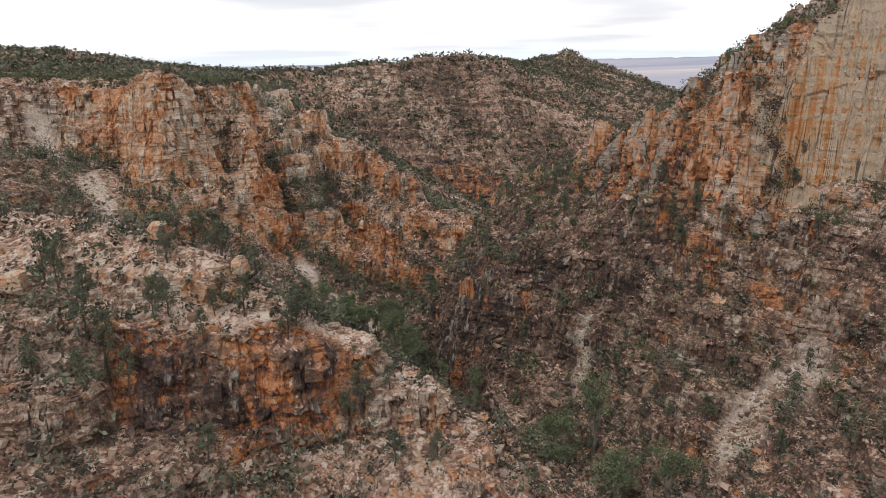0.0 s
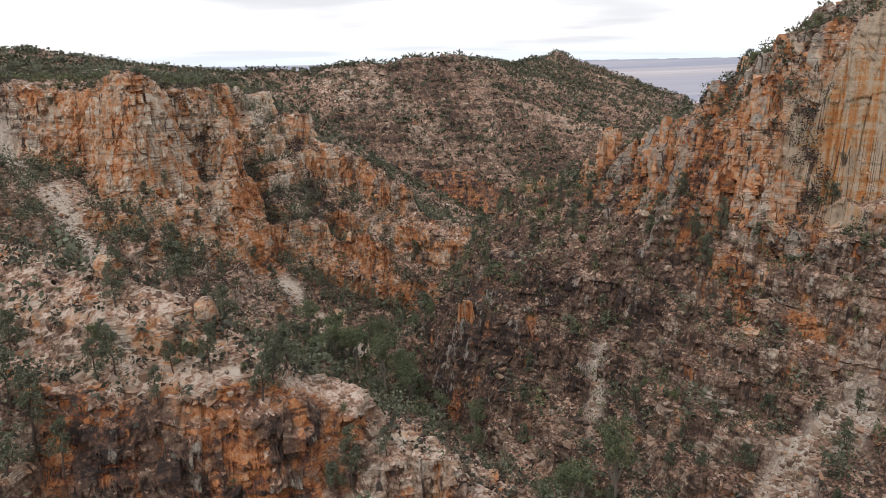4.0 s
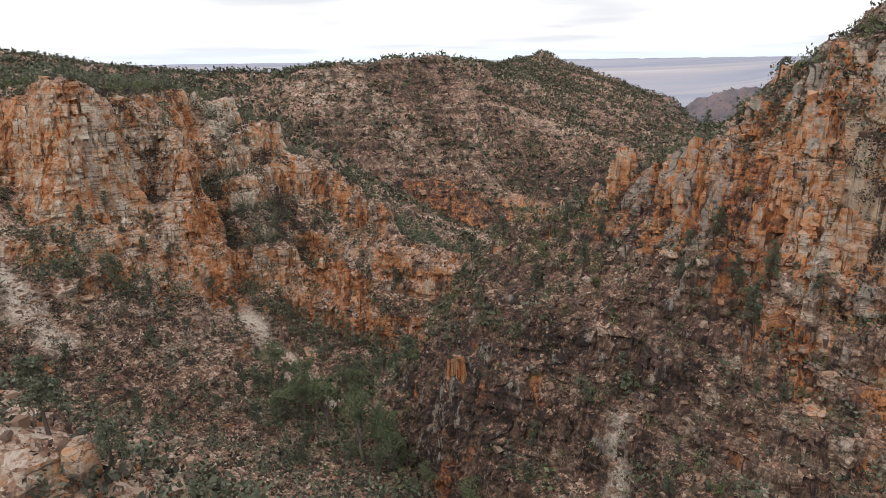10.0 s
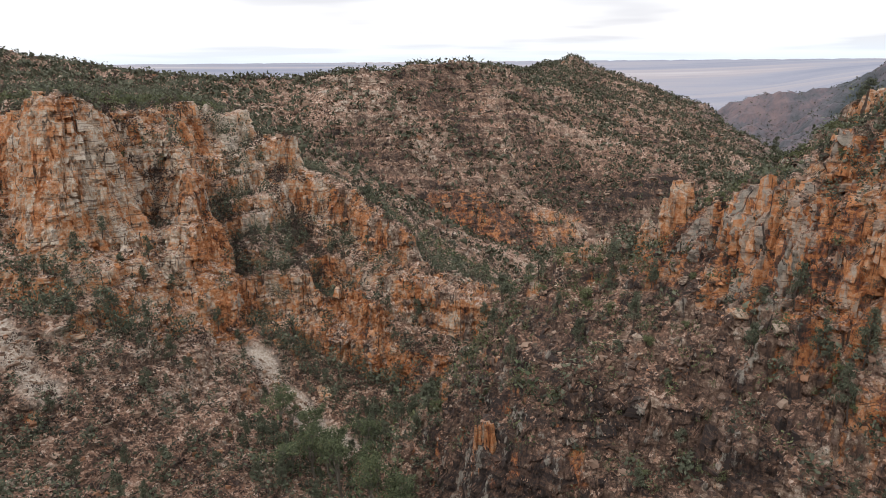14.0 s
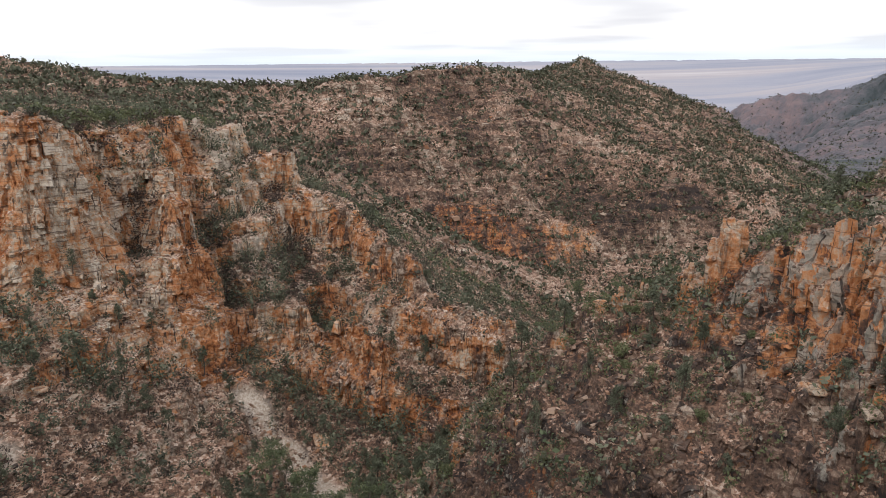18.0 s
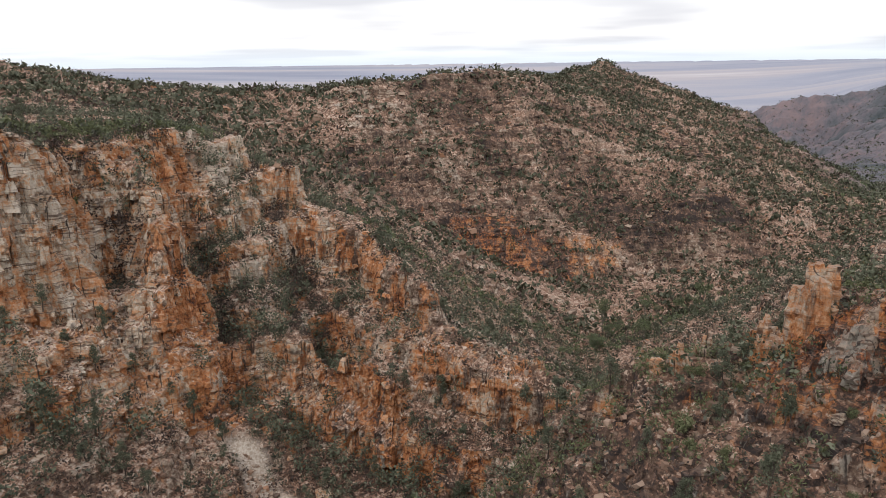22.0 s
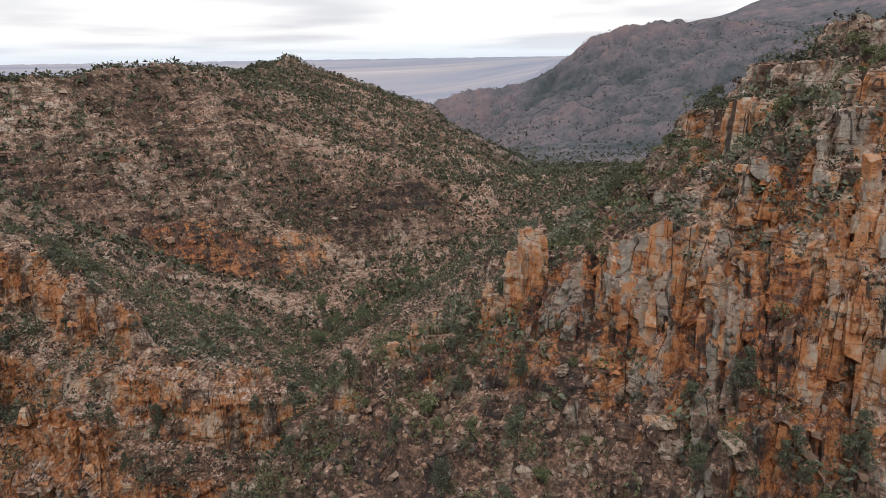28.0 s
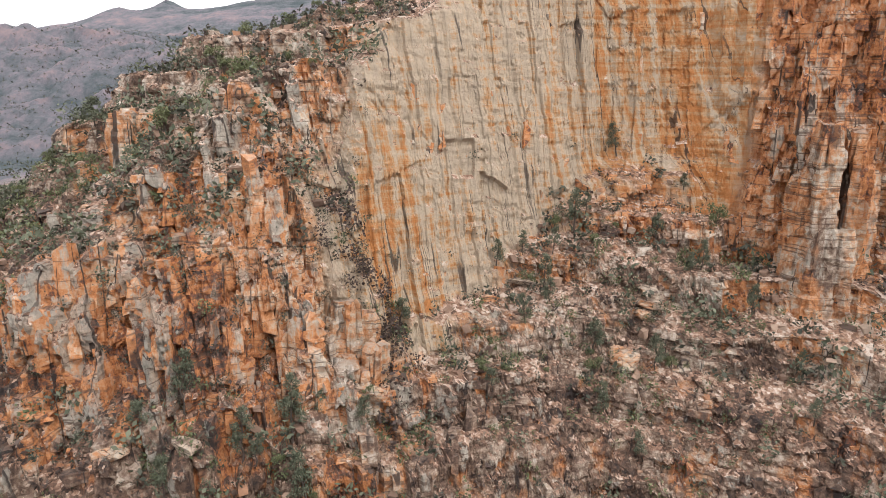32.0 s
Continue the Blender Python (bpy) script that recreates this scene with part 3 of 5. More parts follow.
# ---------------------------------------------------------------- materials
class Nodes:
    """A short way to write node trees."""

    def __init__(self, name):
        self.mat = bpy.data.materials.new(name)
        self.mat.use_nodes = True
        self.t = self.mat.node_tree
        self.t.nodes.clear()
        self.out = self.t.nodes.new("ShaderNodeOutputMaterial")
        self.bsdf = self.t.nodes.new("ShaderNodeBsdfPrincipled")
        self.t.links.new(self.bsdf.outputs[0], self.out.inputs[0])

    def put(self, socket, value):
        if hasattr(value, "is_output"):
            self.t.links.new(value, socket)
        elif isinstance(value, tuple) and len(value) == 3 and socket.type == "RGBA":
            socket.default_value = (*value, 1)
        else:
            socket.default_value = value

    def pos(self, sx=1.0, sy=1.0, sz=1.0):
        if not hasattr(self, "geo"):
            self.geo = self.t.nodes.new("ShaderNodeNewGeometry")
        m = self.t.nodes.new("ShaderNodeVectorMath")
        m.operation = "MULTIPLY"
        self.t.links.new(self.geo.outputs["Position"], m.inputs[0])
        m.inputs[1].default_value = (sx, sy, sz)
        return m.outputs[0]

    def along_face(self, a, b, sz):
        """Coordinates along an upright face: a x + b y, and the height."""
        s = self.t.nodes.new("ShaderNodeSeparateXYZ")
        self.t.links.new(self.pos(a, b, sz), s.inputs[0])
        c = self.t.nodes.new("ShaderNodeCombineXYZ")
        self.t.links.new(self.math("ADD", s.outputs["X"], s.outputs["Y"]), c.inputs["X"])
        self.t.links.new(s.outputs["Z"], c.inputs["Z"])
        return c.outputs[0]

    def noise(self, vec, scale=1.0, detail=4.0, rough=0.55, distort=0.0):
        n = self.t.nodes.new("ShaderNodeTexNoise")
        self.put(n.inputs["Vector"], vec)
        n.inputs["Scale"].default_value, n.inputs["Detail"].default_value = scale, detail
        n.inputs["Roughness"].default_value, n.inputs["Distortion"].default_value = rough, distort
        return n.outputs["Fac"]

    def warped(self, sx, sy, sz, amount, scale):
        n = self.t.nodes.new("ShaderNodeTexNoise")
        self.put(n.inputs["Vector"], self.pos())
        n.inputs["Scale"].default_value, n.inputs["Detail"].default_value = scale, 2
        m = self.t.nodes.new("ShaderNodeVectorMath")
        m.operation = "MULTIPLY_ADD"
        self.t.links.new(n.outputs["Color"], m.inputs[0])
        m.inputs[1].default_value = (amount, amount, amount)
        self.t.links.new(self.pos(sx, sy, sz), m.inputs[2])
        return m.outputs[0]

    def voronoi(self, vec, scale=1.0, feature="F1", output="Distance"):
        n = self.t.nodes.new("ShaderNodeTexVoronoi")
        n.feature = feature
        self.put(n.inputs["Vector"], vec)
        n.inputs["Scale"].default_value = scale
        return n.outputs[output]

    def math(self, op, a, b=0.0, clamp=False):
        n = self.t.nodes.new("ShaderNodeMath")
        n.operation, n.use_clamp = op, clamp
        self.put(n.inputs[0], a)
        self.put(n.inputs[1], b)
        return n.outputs[0]

    def step(self, v, a, b, lo=0.0, hi=1.0):
        n = self.t.nodes.new("ShaderNodeMapRange")
        n.interpolation_type = "SMOOTHSTEP"
        self.put(n.inputs["Value"], v)
        n.inputs["From Min"].default_value, n.inputs["From Max"].default_value = a, b
        n.inputs["To Min"].default_value, n.inputs["To Max"].default_value = lo, hi
        return n.outputs["Result"]

    def mix(self, f, a, b):
        n = self.t.nodes.new("ShaderNodeMix")
        n.data_type = "RGBA"
        self.put(n.inputs["Factor"], f)
        self.put(n.inputs["A"], a)
        self.put(n.inputs["B"], b)
        return n.outputs["Result"]

    def ramp(self, v, stops):
        n = self.t.nodes.new("ShaderNodeValToRGB")
        els = n.color_ramp.elements
        while len(els) < len(stops):
            els.new(0.5)
        for el_, (p, c) in zip(els, stops):
            el_.position, el_.color = p, (*c, 1)
        self.put(n.inputs["Fac"], v)
        return n.outputs["Color"]

    def attr(self, name):
        n = self.t.nodes.new("ShaderNodeAttribute")
        n.attribute_name = name
        return n.outputs["Fac"]

    def random(self):
        n = self.t.nodes.new("ShaderNodeObjectInfo")
        return n.outputs["Random"]

    def island(self):
        if not hasattr(self, "geo"):
            self.geo = self.t.nodes.new("ShaderNodeNewGeometry")
        return self.geo.outputs["Random Per Island"]

    def up(self):
        if not hasattr(self, "geo"):
            self.geo = self.t.nodes.new("ShaderNodeNewGeometry")
        s = self.t.nodes.new("ShaderNodeSeparateXYZ")
        self.t.links.new(self.geo.outputs["Normal"], s.inputs[0])
        return s.outputs["Z"]

    def finish(self, color, rough=0.9, bump=None, height=0.1, spec=0.2):
        self.put(self.bsdf.inputs["Base Color"], color)
        self.put(self.bsdf.inputs["Roughness"], rough)
        self.bsdf.inputs["Specular IOR Level"].default_value = spec
        if bump is not None:
            b = self.t.nodes.new("ShaderNodeBump")
            b.inputs["Strength"].default_value, b.inputs["Distance"].default_value = 1.0, height
            self.put(b.inputs["Height"], bump)
            self.t.links.new(b.outputs[0], self.bsdf.inputs["Normal"])
        return self.mat


CREAM, PALE, ORANGE = (0.55, 0.445, 0.345), (0.52, 0.33, 0.205), (0.46, 0.19, 0.075)
RED, BROWN, DARK = (0.23, 0.095, 0.06), (0.125, 0.08, 0.062), (0.05, 0.04, 0.038)
LIT_TOP, GREY = (0.38, 0.30, 0.245), (0.34, 0.31, 0.28)


def rock_colour(k, warm, recess=0.5, lichen=0.0, tone=0.0):
    """Weathered quartzite: streaked down the faces, banded by the beds, fresh orange where it has broken off."""
    p = k.pos()
    patch = k.noise(p, 0.09, 4, 0.6, 0.6)
    streak = k.noise(k.pos(0.6, 0.6, 0.06), 1.0, 5, 0.65, 0.4)
    band = k.noise(k.pos(0.04, 0.04, 0.9), 1.0, 4, 0.65)
    fine = k.noise(p, 1.9, 6, 0.75)
    tall = k.warped(0.34, 0.34, 0.11, 0.35, 0.25)
    chip = k.voronoi(tall, 1.0, output="Color")
    v = k.math("ADD", k.math("MULTIPLY", patch, 0.34), k.math("MULTIPLY", streak, 0.40))
    v = k.math("ADD", v, k.math("MULTIPLY", band, 0.26))
    v = k.math("ADD", v, k.math("MULTIPLY", k.math("SUBTRACT", fine, 0.5), 0.52))
    v = k.math("ADD", v, k.math("MULTIPLY", k.math("SUBTRACT", chip, 0.5), 0.17))
    v = k.math("ADD", v, k.math("MULTIPLY", k.math("SUBTRACT", k.voronoi(k.warped(0.9, 0.9, 1.5, 0.3, 0.5), 1.0, output="Color"), 0.5), 0.13))
    v = k.math("ADD", v, tone)
    grey = k.ramp(v, [(0.33, DARK), (0.42, BROWN), (0.49, (0.20, 0.135, 0.10)), (0.55, (0.33, 0.245, 0.19)), (0.62, (0.48, 0.395, 0.32)), (0.70, (0.58, 0.51, 0.44))])
    fresh = k.ramp(v, [(0.28, DARK), (0.33, BROWN), (0.38, RED), (0.43, ORANGE), (0.49, (0.55, 0.25, 0.115)), (0.56, (0.57, 0.33, 0.195)), (0.63, CREAM), (0.72, (0.66, 0.58, 0.49))])
    hollow = k.math("MULTIPLY", k.math("SUBTRACT", recess, 0.5), 0.9)
    where = k.math("ADD", warm, k.math("MULTIPLY", k.math("SUBTRACT", k.noise(k.pos(0.22, 0.22, 0.09), 1.0, 4, 0.6), 0.5), 2.2))
    where = k.math("ADD", where, hollow)
    c = k.mix(k.step(where, 0.30, 0.62), grey, fresh)
    crust = k.math("SUBTRACT", k.noise(k.pos(1, 1, 0.35), 0.6, 5, 0.7), k.math("MULTIPLY", k.math("SUBTRACT", recess, 0.5), 0.35))
    crust = k.math("ADD", crust, k.math("SUBTRACT", k.math("MULTIPLY", lichen, 0.135), 0.085))
    c = k.mix(k.math("MULTIPLY", k.step(crust, 0.53, 0.63), 0.75), c, k.mix(fine, (0.24, 0.22, 0.185), (0.54, 0.505, 0.44)))
    crack = k.math("ABSOLUTE", k.math("SUBTRACT", k.noise(k.pos(0.3, 0.3, 0.008), 1.0, 1, 0.5), 0.5))
    c = k.mix(k.math("MULTIPLY", k.step(crack, 0.016, 0.006), k.step(k.noise(p, 0.2, 3, 0.6), 0.42, 0.55, 0.0, 0.9)), c, DARK)
    crack = k.voronoi(k.warped(0.8, 0.8, 0.42, 0.4, 0.5), 1.0, "DISTANCE_TO_EDGE")
    c = k.mix(k.step(k.math("ADD", crack, k.math("MULTIPLY", fine, 0.12)), 0.085, 0.06, 0.0, 0.22), c, DARK)
    bed = k.math("ABSOLUTE", k.math("SUBTRACT", k.noise(k.warped(0.03, 0.03, 0.75, 0.25, 0.15), 1.0, 2, 0.5), 0.5))
    c = k.mix(k.math("MULTIPLY", k.step(bed, 0.022, 0.008), k.step(streak, 0.42, 0.55, 0.15, 0.75)), c, BROWN)
    varnish = k.step(k.noise(k.pos(0.35, 0.35, 0.05), 1.0, 4, 0.6, 1.0), 0.58, 0.70)
    c = k.mix(k.math("MULTIPLY", varnish, 0.62), c, DARK)
    return c, fine, v


def make_ground():
    k = Nodes("rock_and_soil")
    warm, scree, haze, wall = k.attr("warm"), k.attr("scree"), k.attr("far"), k.attr("wall")
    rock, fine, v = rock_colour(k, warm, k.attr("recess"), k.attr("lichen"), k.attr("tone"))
    p = k.pos()
    # the clean cream wall, stained orange where water runs
    run = k.noise(k.along_face(0.7, -0.5, 0.06), 1.0, 5, 0.65, 0.6)
    run = k.math("ADD", k.math("MULTIPLY", run, 0.5), k.math("MULTIPLY", k.noise(k.pos(0.05, 0.05, 1.3), 1.0, 5, 0.7), 0.3))
    clean = k.ramp(k.math("ADD", k.math("ADD", run, k.math("MULTIPLY", fine, 0.2)), k.math("MULTIPLY", k.attr("stain"), 0.065)),
                   [(0.32, (0.14, 0.115, 0.095)), (0.37, (0.31, 0.25, 0.20)), (0.44, (0.41, 0.335, 0.255)), (0.52, (0.47, 0.375, 0.28)), (0.565, (0.46, 0.28, 0.15)), (0.62, (0.43, 0.18, 0.065))])
    joint = k.math("ABSOLUTE", k.math("SUBTRACT", k.noise(k.along_face(0.45, -0.34, 0.012), 1.0, 2, 0.5), 0.5))
    clean = k.mix(k.math("MULTIPLY", k.step(joint, 0.010, 0.004), k.step(k.noise(k.pos(0.2, 0.2, 0.07), 1.0, 3, 0.6), 0.44, 0.56, 0.0, 0.8)), clean, DARK)
    rock = k.mix(wall, rock, clean)
    stones = k.voronoi(p, 1.5, output="Color")
    small = k.voronoi(p, 3.6, output="Color")
    clump = k.noise(p, 0.3, 6, 0.7)
    sv = k.math("ADD", k.math("MULTIPLY", clump, 0.54), k.math("ADD", k.math("MULTIPLY", stones, 0.29), k.math("MULTIPLY", small, 0.28)))
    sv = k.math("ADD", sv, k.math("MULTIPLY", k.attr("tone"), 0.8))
    soil = k.ramp(sv, [(0.36, (0.06, 0.043, 0.036)), (0.46, (0.135, 0.082, 0.06)), (0.53, (0.245, 0.142, 0.10)), (0.60, (0.345, 0.215, 0.155)), (0.67, (0.50, 0.36, 0.28)), (0.76, (0.64, 0.53, 0.45))])
    flat = k.step(k.math("ADD", k.up(), k.math("MULTIPLY", k.math("SUBTRACT", clump, 0.5), 0.7)), 0.5, 0.85)
    c = k.mix(flat, rock, soil)
    pebbles = k.ramp(k.math("ADD", k.math("MULTIPLY", small, 0.45), k.math("MULTIPLY", fine, 0.55)),
                     [(0.3, (0.34, 0.27, 0.22)), (0.5, (0.50, 0.42, 0.35)), (0.7, (0.62, 0.56, 0.49))])
    c = k.mix(scree, c, pebbles)
    # the far plain: pale earth and saltbush flats, pale blue haze put into the colours
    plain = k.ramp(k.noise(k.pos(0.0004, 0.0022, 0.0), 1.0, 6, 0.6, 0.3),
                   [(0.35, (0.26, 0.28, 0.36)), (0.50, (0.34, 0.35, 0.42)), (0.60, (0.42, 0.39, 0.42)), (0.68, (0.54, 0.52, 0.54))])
    # the range: dark heath over purplish stone, blue-grey haze mixed into its colours
    hazed_heath = k.ramp(k.math("ADD", k.math("MULTIPLY", k.noise(k.pos(0.03, 0.03, 0.012), 1.0, 8, 0.78), 0.7), k.math("ADD", k.math("MULTIPLY", k.noise(k.pos(0.005, 0.005, 0.005), 1.0, 3), 0.3), k.math("MULTIPLY", k.attr("tone"), 0.45))), [(0.38, (0.056, 0.07, 0.076)), (0.47, (0.10, 0.106, 0.118)), (0.54, (0.145, 0.132, 0.15)), (0.64, (0.22, 0.165, 0.17))])
    c = k.mix(k.attr("range"), c, hazed_heath)
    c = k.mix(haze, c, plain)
    bump = k.math("ADD", k.math("MULTIPLY", fine, 0.6), k.math("ADD", k.math("MULTIPLY", k.noise(p, 5.0, 4, 0.65), 0.25), k.math("MULTIPLY", small, 0.2)))
    return k.finish(c, 0.92, bump, 0.5)


def make_leaf(name, dark, light, grey):
    k = Nodes(name)
    v = k.math("ADD", k.math("MULTIPLY", k.island(), 0.55), k.math("MULTIPLY", k.noise(k.pos(), 0.12, 2), 0.45))
    c = k.ramp(v, [(0.15, dark), (0.5, light), (0.85, grey)])
    return k.finish(c, 0.75, spec=0.25)


def make_bark(name, a, b):
    k = Nodes(name)
    return k.finish(k.mix(k.noise(k.pos(3, 3, 0.6), 1.0, 4), a, b), 0.95, k.noise(k.pos(6, 6, 1), 1.0, 3), 0.03)


GROUND_MAT = make_ground()
PINE_MAT = make_leaf("pine_foliage", (0.045, 0.055, 0.036), (0.105, 0.117, 0.078), (0.19, 0.20, 0.14))
GUM_MAT = make_leaf("gum_foliage", (0.055, 0.075, 0.042), (0.11, 0.135, 0.075), (0.21, 0.225, 0.115))
SHRUB_MAT = make_leaf("shrub_foliage", (0.03, 0.034, 0.025), (0.068, 0.072, 0.053), (0.13, 0.126, 0.097))
HILL_MAT = make_leaf("hill_foliage", (0.04, 0.046, 0.03), (0.085, 0.092, 0.06), (0.15, 0.15, 0.105))
DRY_MAT = make_leaf("dry_scrub", (0.033, 0.023, 0.021), (0.072, 0.05, 0.044), (0.135, 0.10, 0.08))
BARK_MAT = make_bark("dark_bark", (0.05, 0.04, 0.035), (0.13, 0.10, 0.085))
GUM_BARK_MAT = make_bark("pale_bark", (0.13, 0.115, 0.095), (0.26, 0.235, 0.20))

# ---------------------------------------------------------------- ground
P, N, F = grow_sheet()
S = slope(P[:, 0], P[:, 1])
D = path_distance(P[:, 0], P[:, 1], P[:, 2])
STEEP = smooth(0.5, 1.5, 0.5 * S + 0.5 * np.minimum(3.5, np.hypot(N[:, 0], N[:, 1]) / np.maximum(N[:, 2], 0.05)))


def scree_amount(x, y):
    return near_only(SCREE_PLAN, x, y)


ZONES = {}


def colour_fields(x, y, z, steep):
    """Tone, warmth, lichen, clean wall and water stain of the rock, by place."""
    u = np.clip((x - NEAR[0]) / NEAR[2], 0, NEAR[3].shape[1] - 1.001)
    v = np.clip((y - NEAR[1]) / NEAR[2], 0, NEAR[3].shape[0] - 1.001)
    i, j = u.astype(int), v.astype(int)
    u, v = (u - i).astype(np.float32), (v - j).astype(np.float32)
    near = inside(NEAR, x, y)

    def zone(line, outer, inner):
        key = (tuple(line[0]), tuple(line[-1]), len(line), outer, inner)
        if key not in ZONES:
            ZONES[key] = plan_mask(lambda a, b: smooth(outer, inner, along(line, a, b)))[3].astype(np.float32)
        m = ZONES[key]
        return ((m[j, i] * (1 - u) + m[j, i + 1] * u) * (1 - v) + (m[j + 1, i] * (1 - u) + m[j + 1, i + 1] * u) * v) * near

    L = LINES
    east_face = 0.25 + 0.75 * steep
    tone = 0.05 * zone(L["west_rim"][3:], 38, 18) + 0.02 * zone(L["west_rim"][3:12], 16, 8) + 0.09 * zone(L["near_ridge"], 13, 8) * (1 - 0.5 * steep) + 0.05 * zone(L["near_ridge_edge"], 6, 2) * (1 - steep)
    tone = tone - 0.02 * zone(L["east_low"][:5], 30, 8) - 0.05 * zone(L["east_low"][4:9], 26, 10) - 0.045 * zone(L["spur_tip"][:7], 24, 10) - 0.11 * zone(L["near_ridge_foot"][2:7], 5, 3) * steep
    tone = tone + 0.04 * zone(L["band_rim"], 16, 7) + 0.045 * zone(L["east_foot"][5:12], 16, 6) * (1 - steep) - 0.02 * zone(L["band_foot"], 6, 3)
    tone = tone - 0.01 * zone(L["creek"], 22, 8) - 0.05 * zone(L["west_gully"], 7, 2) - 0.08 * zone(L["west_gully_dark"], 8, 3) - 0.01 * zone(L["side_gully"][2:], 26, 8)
    # West knob and slab feet: deep red rock, their shade painted into the tone.
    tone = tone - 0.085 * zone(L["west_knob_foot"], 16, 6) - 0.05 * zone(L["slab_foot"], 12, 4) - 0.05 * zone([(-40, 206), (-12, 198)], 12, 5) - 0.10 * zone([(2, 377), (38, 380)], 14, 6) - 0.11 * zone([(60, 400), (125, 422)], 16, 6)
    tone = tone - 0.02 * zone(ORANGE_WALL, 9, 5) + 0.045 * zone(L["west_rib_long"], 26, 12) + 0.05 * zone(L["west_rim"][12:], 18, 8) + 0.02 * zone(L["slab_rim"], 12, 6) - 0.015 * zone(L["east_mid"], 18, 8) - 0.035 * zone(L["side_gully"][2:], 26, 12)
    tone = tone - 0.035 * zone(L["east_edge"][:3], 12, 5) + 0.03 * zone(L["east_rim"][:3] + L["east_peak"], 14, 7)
    q = np.stack([x, y, 0 * x], 1)
    # Hill gullies darker, crests paler: scrub tone, and relief shading put into the colour.
    hill = smooth(315, 345, y) * smooth(900, 780, y)
    tone = tone + hill * only(hill > 0.01, lambda g: 0.26 * (0.76 - np.abs(fbm(g / 60.0, 3, 11))) - 0.165 + 0.04 * vnoise(g / 28.0, 13), q)
    big = smooth(600, 1000, np.hypot(x, y))
    tone = tone + big * only(big > 0.01, lambda g: 0.5 * (0.22 - np.abs(fbm(g / 170.0, 5, 31))) + 0.25 * (0.22 - np.abs(fbm(g / 55.0, 4, 33))), q)
    warm = 0.14 + east_face * (0.8 * zone(L["west_foot"][2:], 16, 5) + 0.9 * zone(L["west_rim"][3:9], 24, 6) + 0.4 * zone(L["west_rim"][9:], 20, 6) + 0.5 * zone(L["west_rib_long"], 26, 10) + 0.6 * zone(L["slab_foot"], 14, 6))
    warm = warm + east_face * (0.55 * zone(L["east_foot"][:13], 12, 4) * smooth(71, 75, z) + 0.2 * zone(L["east_edge"], 16, 5) + 0.45 * zone(L["east_rim"], 14, 6))
    warm = warm + 0.38 * zone(L["near_ridge"], 20, 7) + 0.8 * zone([(2, 377), (38, 380)], 12, 6) + 0.5 * zone([(50, 384), (62, 392)], 12, 5) + 0.12 * zone([(60, 400), (125, 422)], 16, 6) + 0.4 * zone([(0, 140), (6, 148)], 7, 3)
    warm = warm + 0.3 * zone(L["band_foot"], 9, 4) + 0.2 * zone(L["east_edge"], 12, 6) - 0.15 * zone(L["east_low"], 22, 8) - 0.16 * smooth(315, 345, y)
    lichen = 0.65 * zone(L["east_edge"][2:], 22, 10) * smooth(68, 76, z) - 0.9 * zone(L["west_rim"][3:], 26, 10) - 1.2 * zone(ORANGE_WALL, 9, 5) + 0.1 * zone(L["spur_tip"][:6], 16, 8)
    clean = np.maximum(zone(RETURN_WALL + WALL, 8, 5), zone(ORANGE_WALL, 7, 5)) * steep
    stain = np.maximum(zone(RETURN_WALL, 5, 1.5), zone(ORANGE_WALL, 9, 6)) + 0.35 * zone([(86, 113), (91, 107)], 5, 2) * smooth(104, 100, z) * smooth(94, 99, z)
    return tone, np.clip(warm, 0, 1), lichen, clean, stain


SCREE = scree_amount(P[:, 0], P[:, 1])
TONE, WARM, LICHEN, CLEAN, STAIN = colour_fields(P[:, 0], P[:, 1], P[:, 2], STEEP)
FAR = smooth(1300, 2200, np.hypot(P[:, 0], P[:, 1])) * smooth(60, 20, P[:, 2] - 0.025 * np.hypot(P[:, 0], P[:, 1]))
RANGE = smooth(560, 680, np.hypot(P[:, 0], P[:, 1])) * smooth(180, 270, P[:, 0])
P, RECESS = rock_relief(P, N, STEEP, D)
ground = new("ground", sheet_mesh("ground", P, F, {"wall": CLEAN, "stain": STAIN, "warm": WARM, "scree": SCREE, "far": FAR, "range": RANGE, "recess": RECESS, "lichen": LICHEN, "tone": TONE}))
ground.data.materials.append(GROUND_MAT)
tagged(ground, "orange and brown layered rock gorge with ledges, cliffs and stony slopes", "gorge", kind="structure")


# ---------------------------------------------------------------- small builders
def quads_mesh(name, Q, material):
    V = Q.reshape(-1, 3)
    me = sheet_mesh(name, V, np.arange(len(V)).reshape(-1, 4), {})
    me.materials.append(material)
    return me


def part(name, mesh, parent, label=""):
    ob = new(name, mesh)
    ob.parent = parent
    return tagged(ob, label)


def leaf_cloud(rng, count, size, spread, squash=0.75):
    """Small leaf-clump quads in a loose, uneven crown; rows of 4 corners."""
    u = rng.normal(size=(count, 3))
    u /= np.linalg.norm(u, axis=1)[:, None]
    r = rng.uniform(0.35, 1.0, count) ** 0.6
    lump = 1 + 0.35 * np.sin(u[:, 0] * 5 + rng.uniform(0, 6)) * np.cos(u[:, 1] * 4 + rng.uniform(0, 6))
    c = u * (r * lump)[:, None] * spread
    c[:, 2] = c[:, 2] * squash
    a = rng.normal(size=(count, 3))
    a /= np.linalg.norm(a, axis=1)[:, None]
    b = np.cross(a, u + 0.4 * rng.normal(size=(count, 3)))
    b /= np.maximum(np.linalg.norm(b, axis=1), 1e-6)[:, None]
    s = size * rng.uniform(0.6, 1.4, count)[:, None]
    return np.stack([c - a * s, c - b * s * 0.55, c + a * s, c + b * s * 0.55], 1)


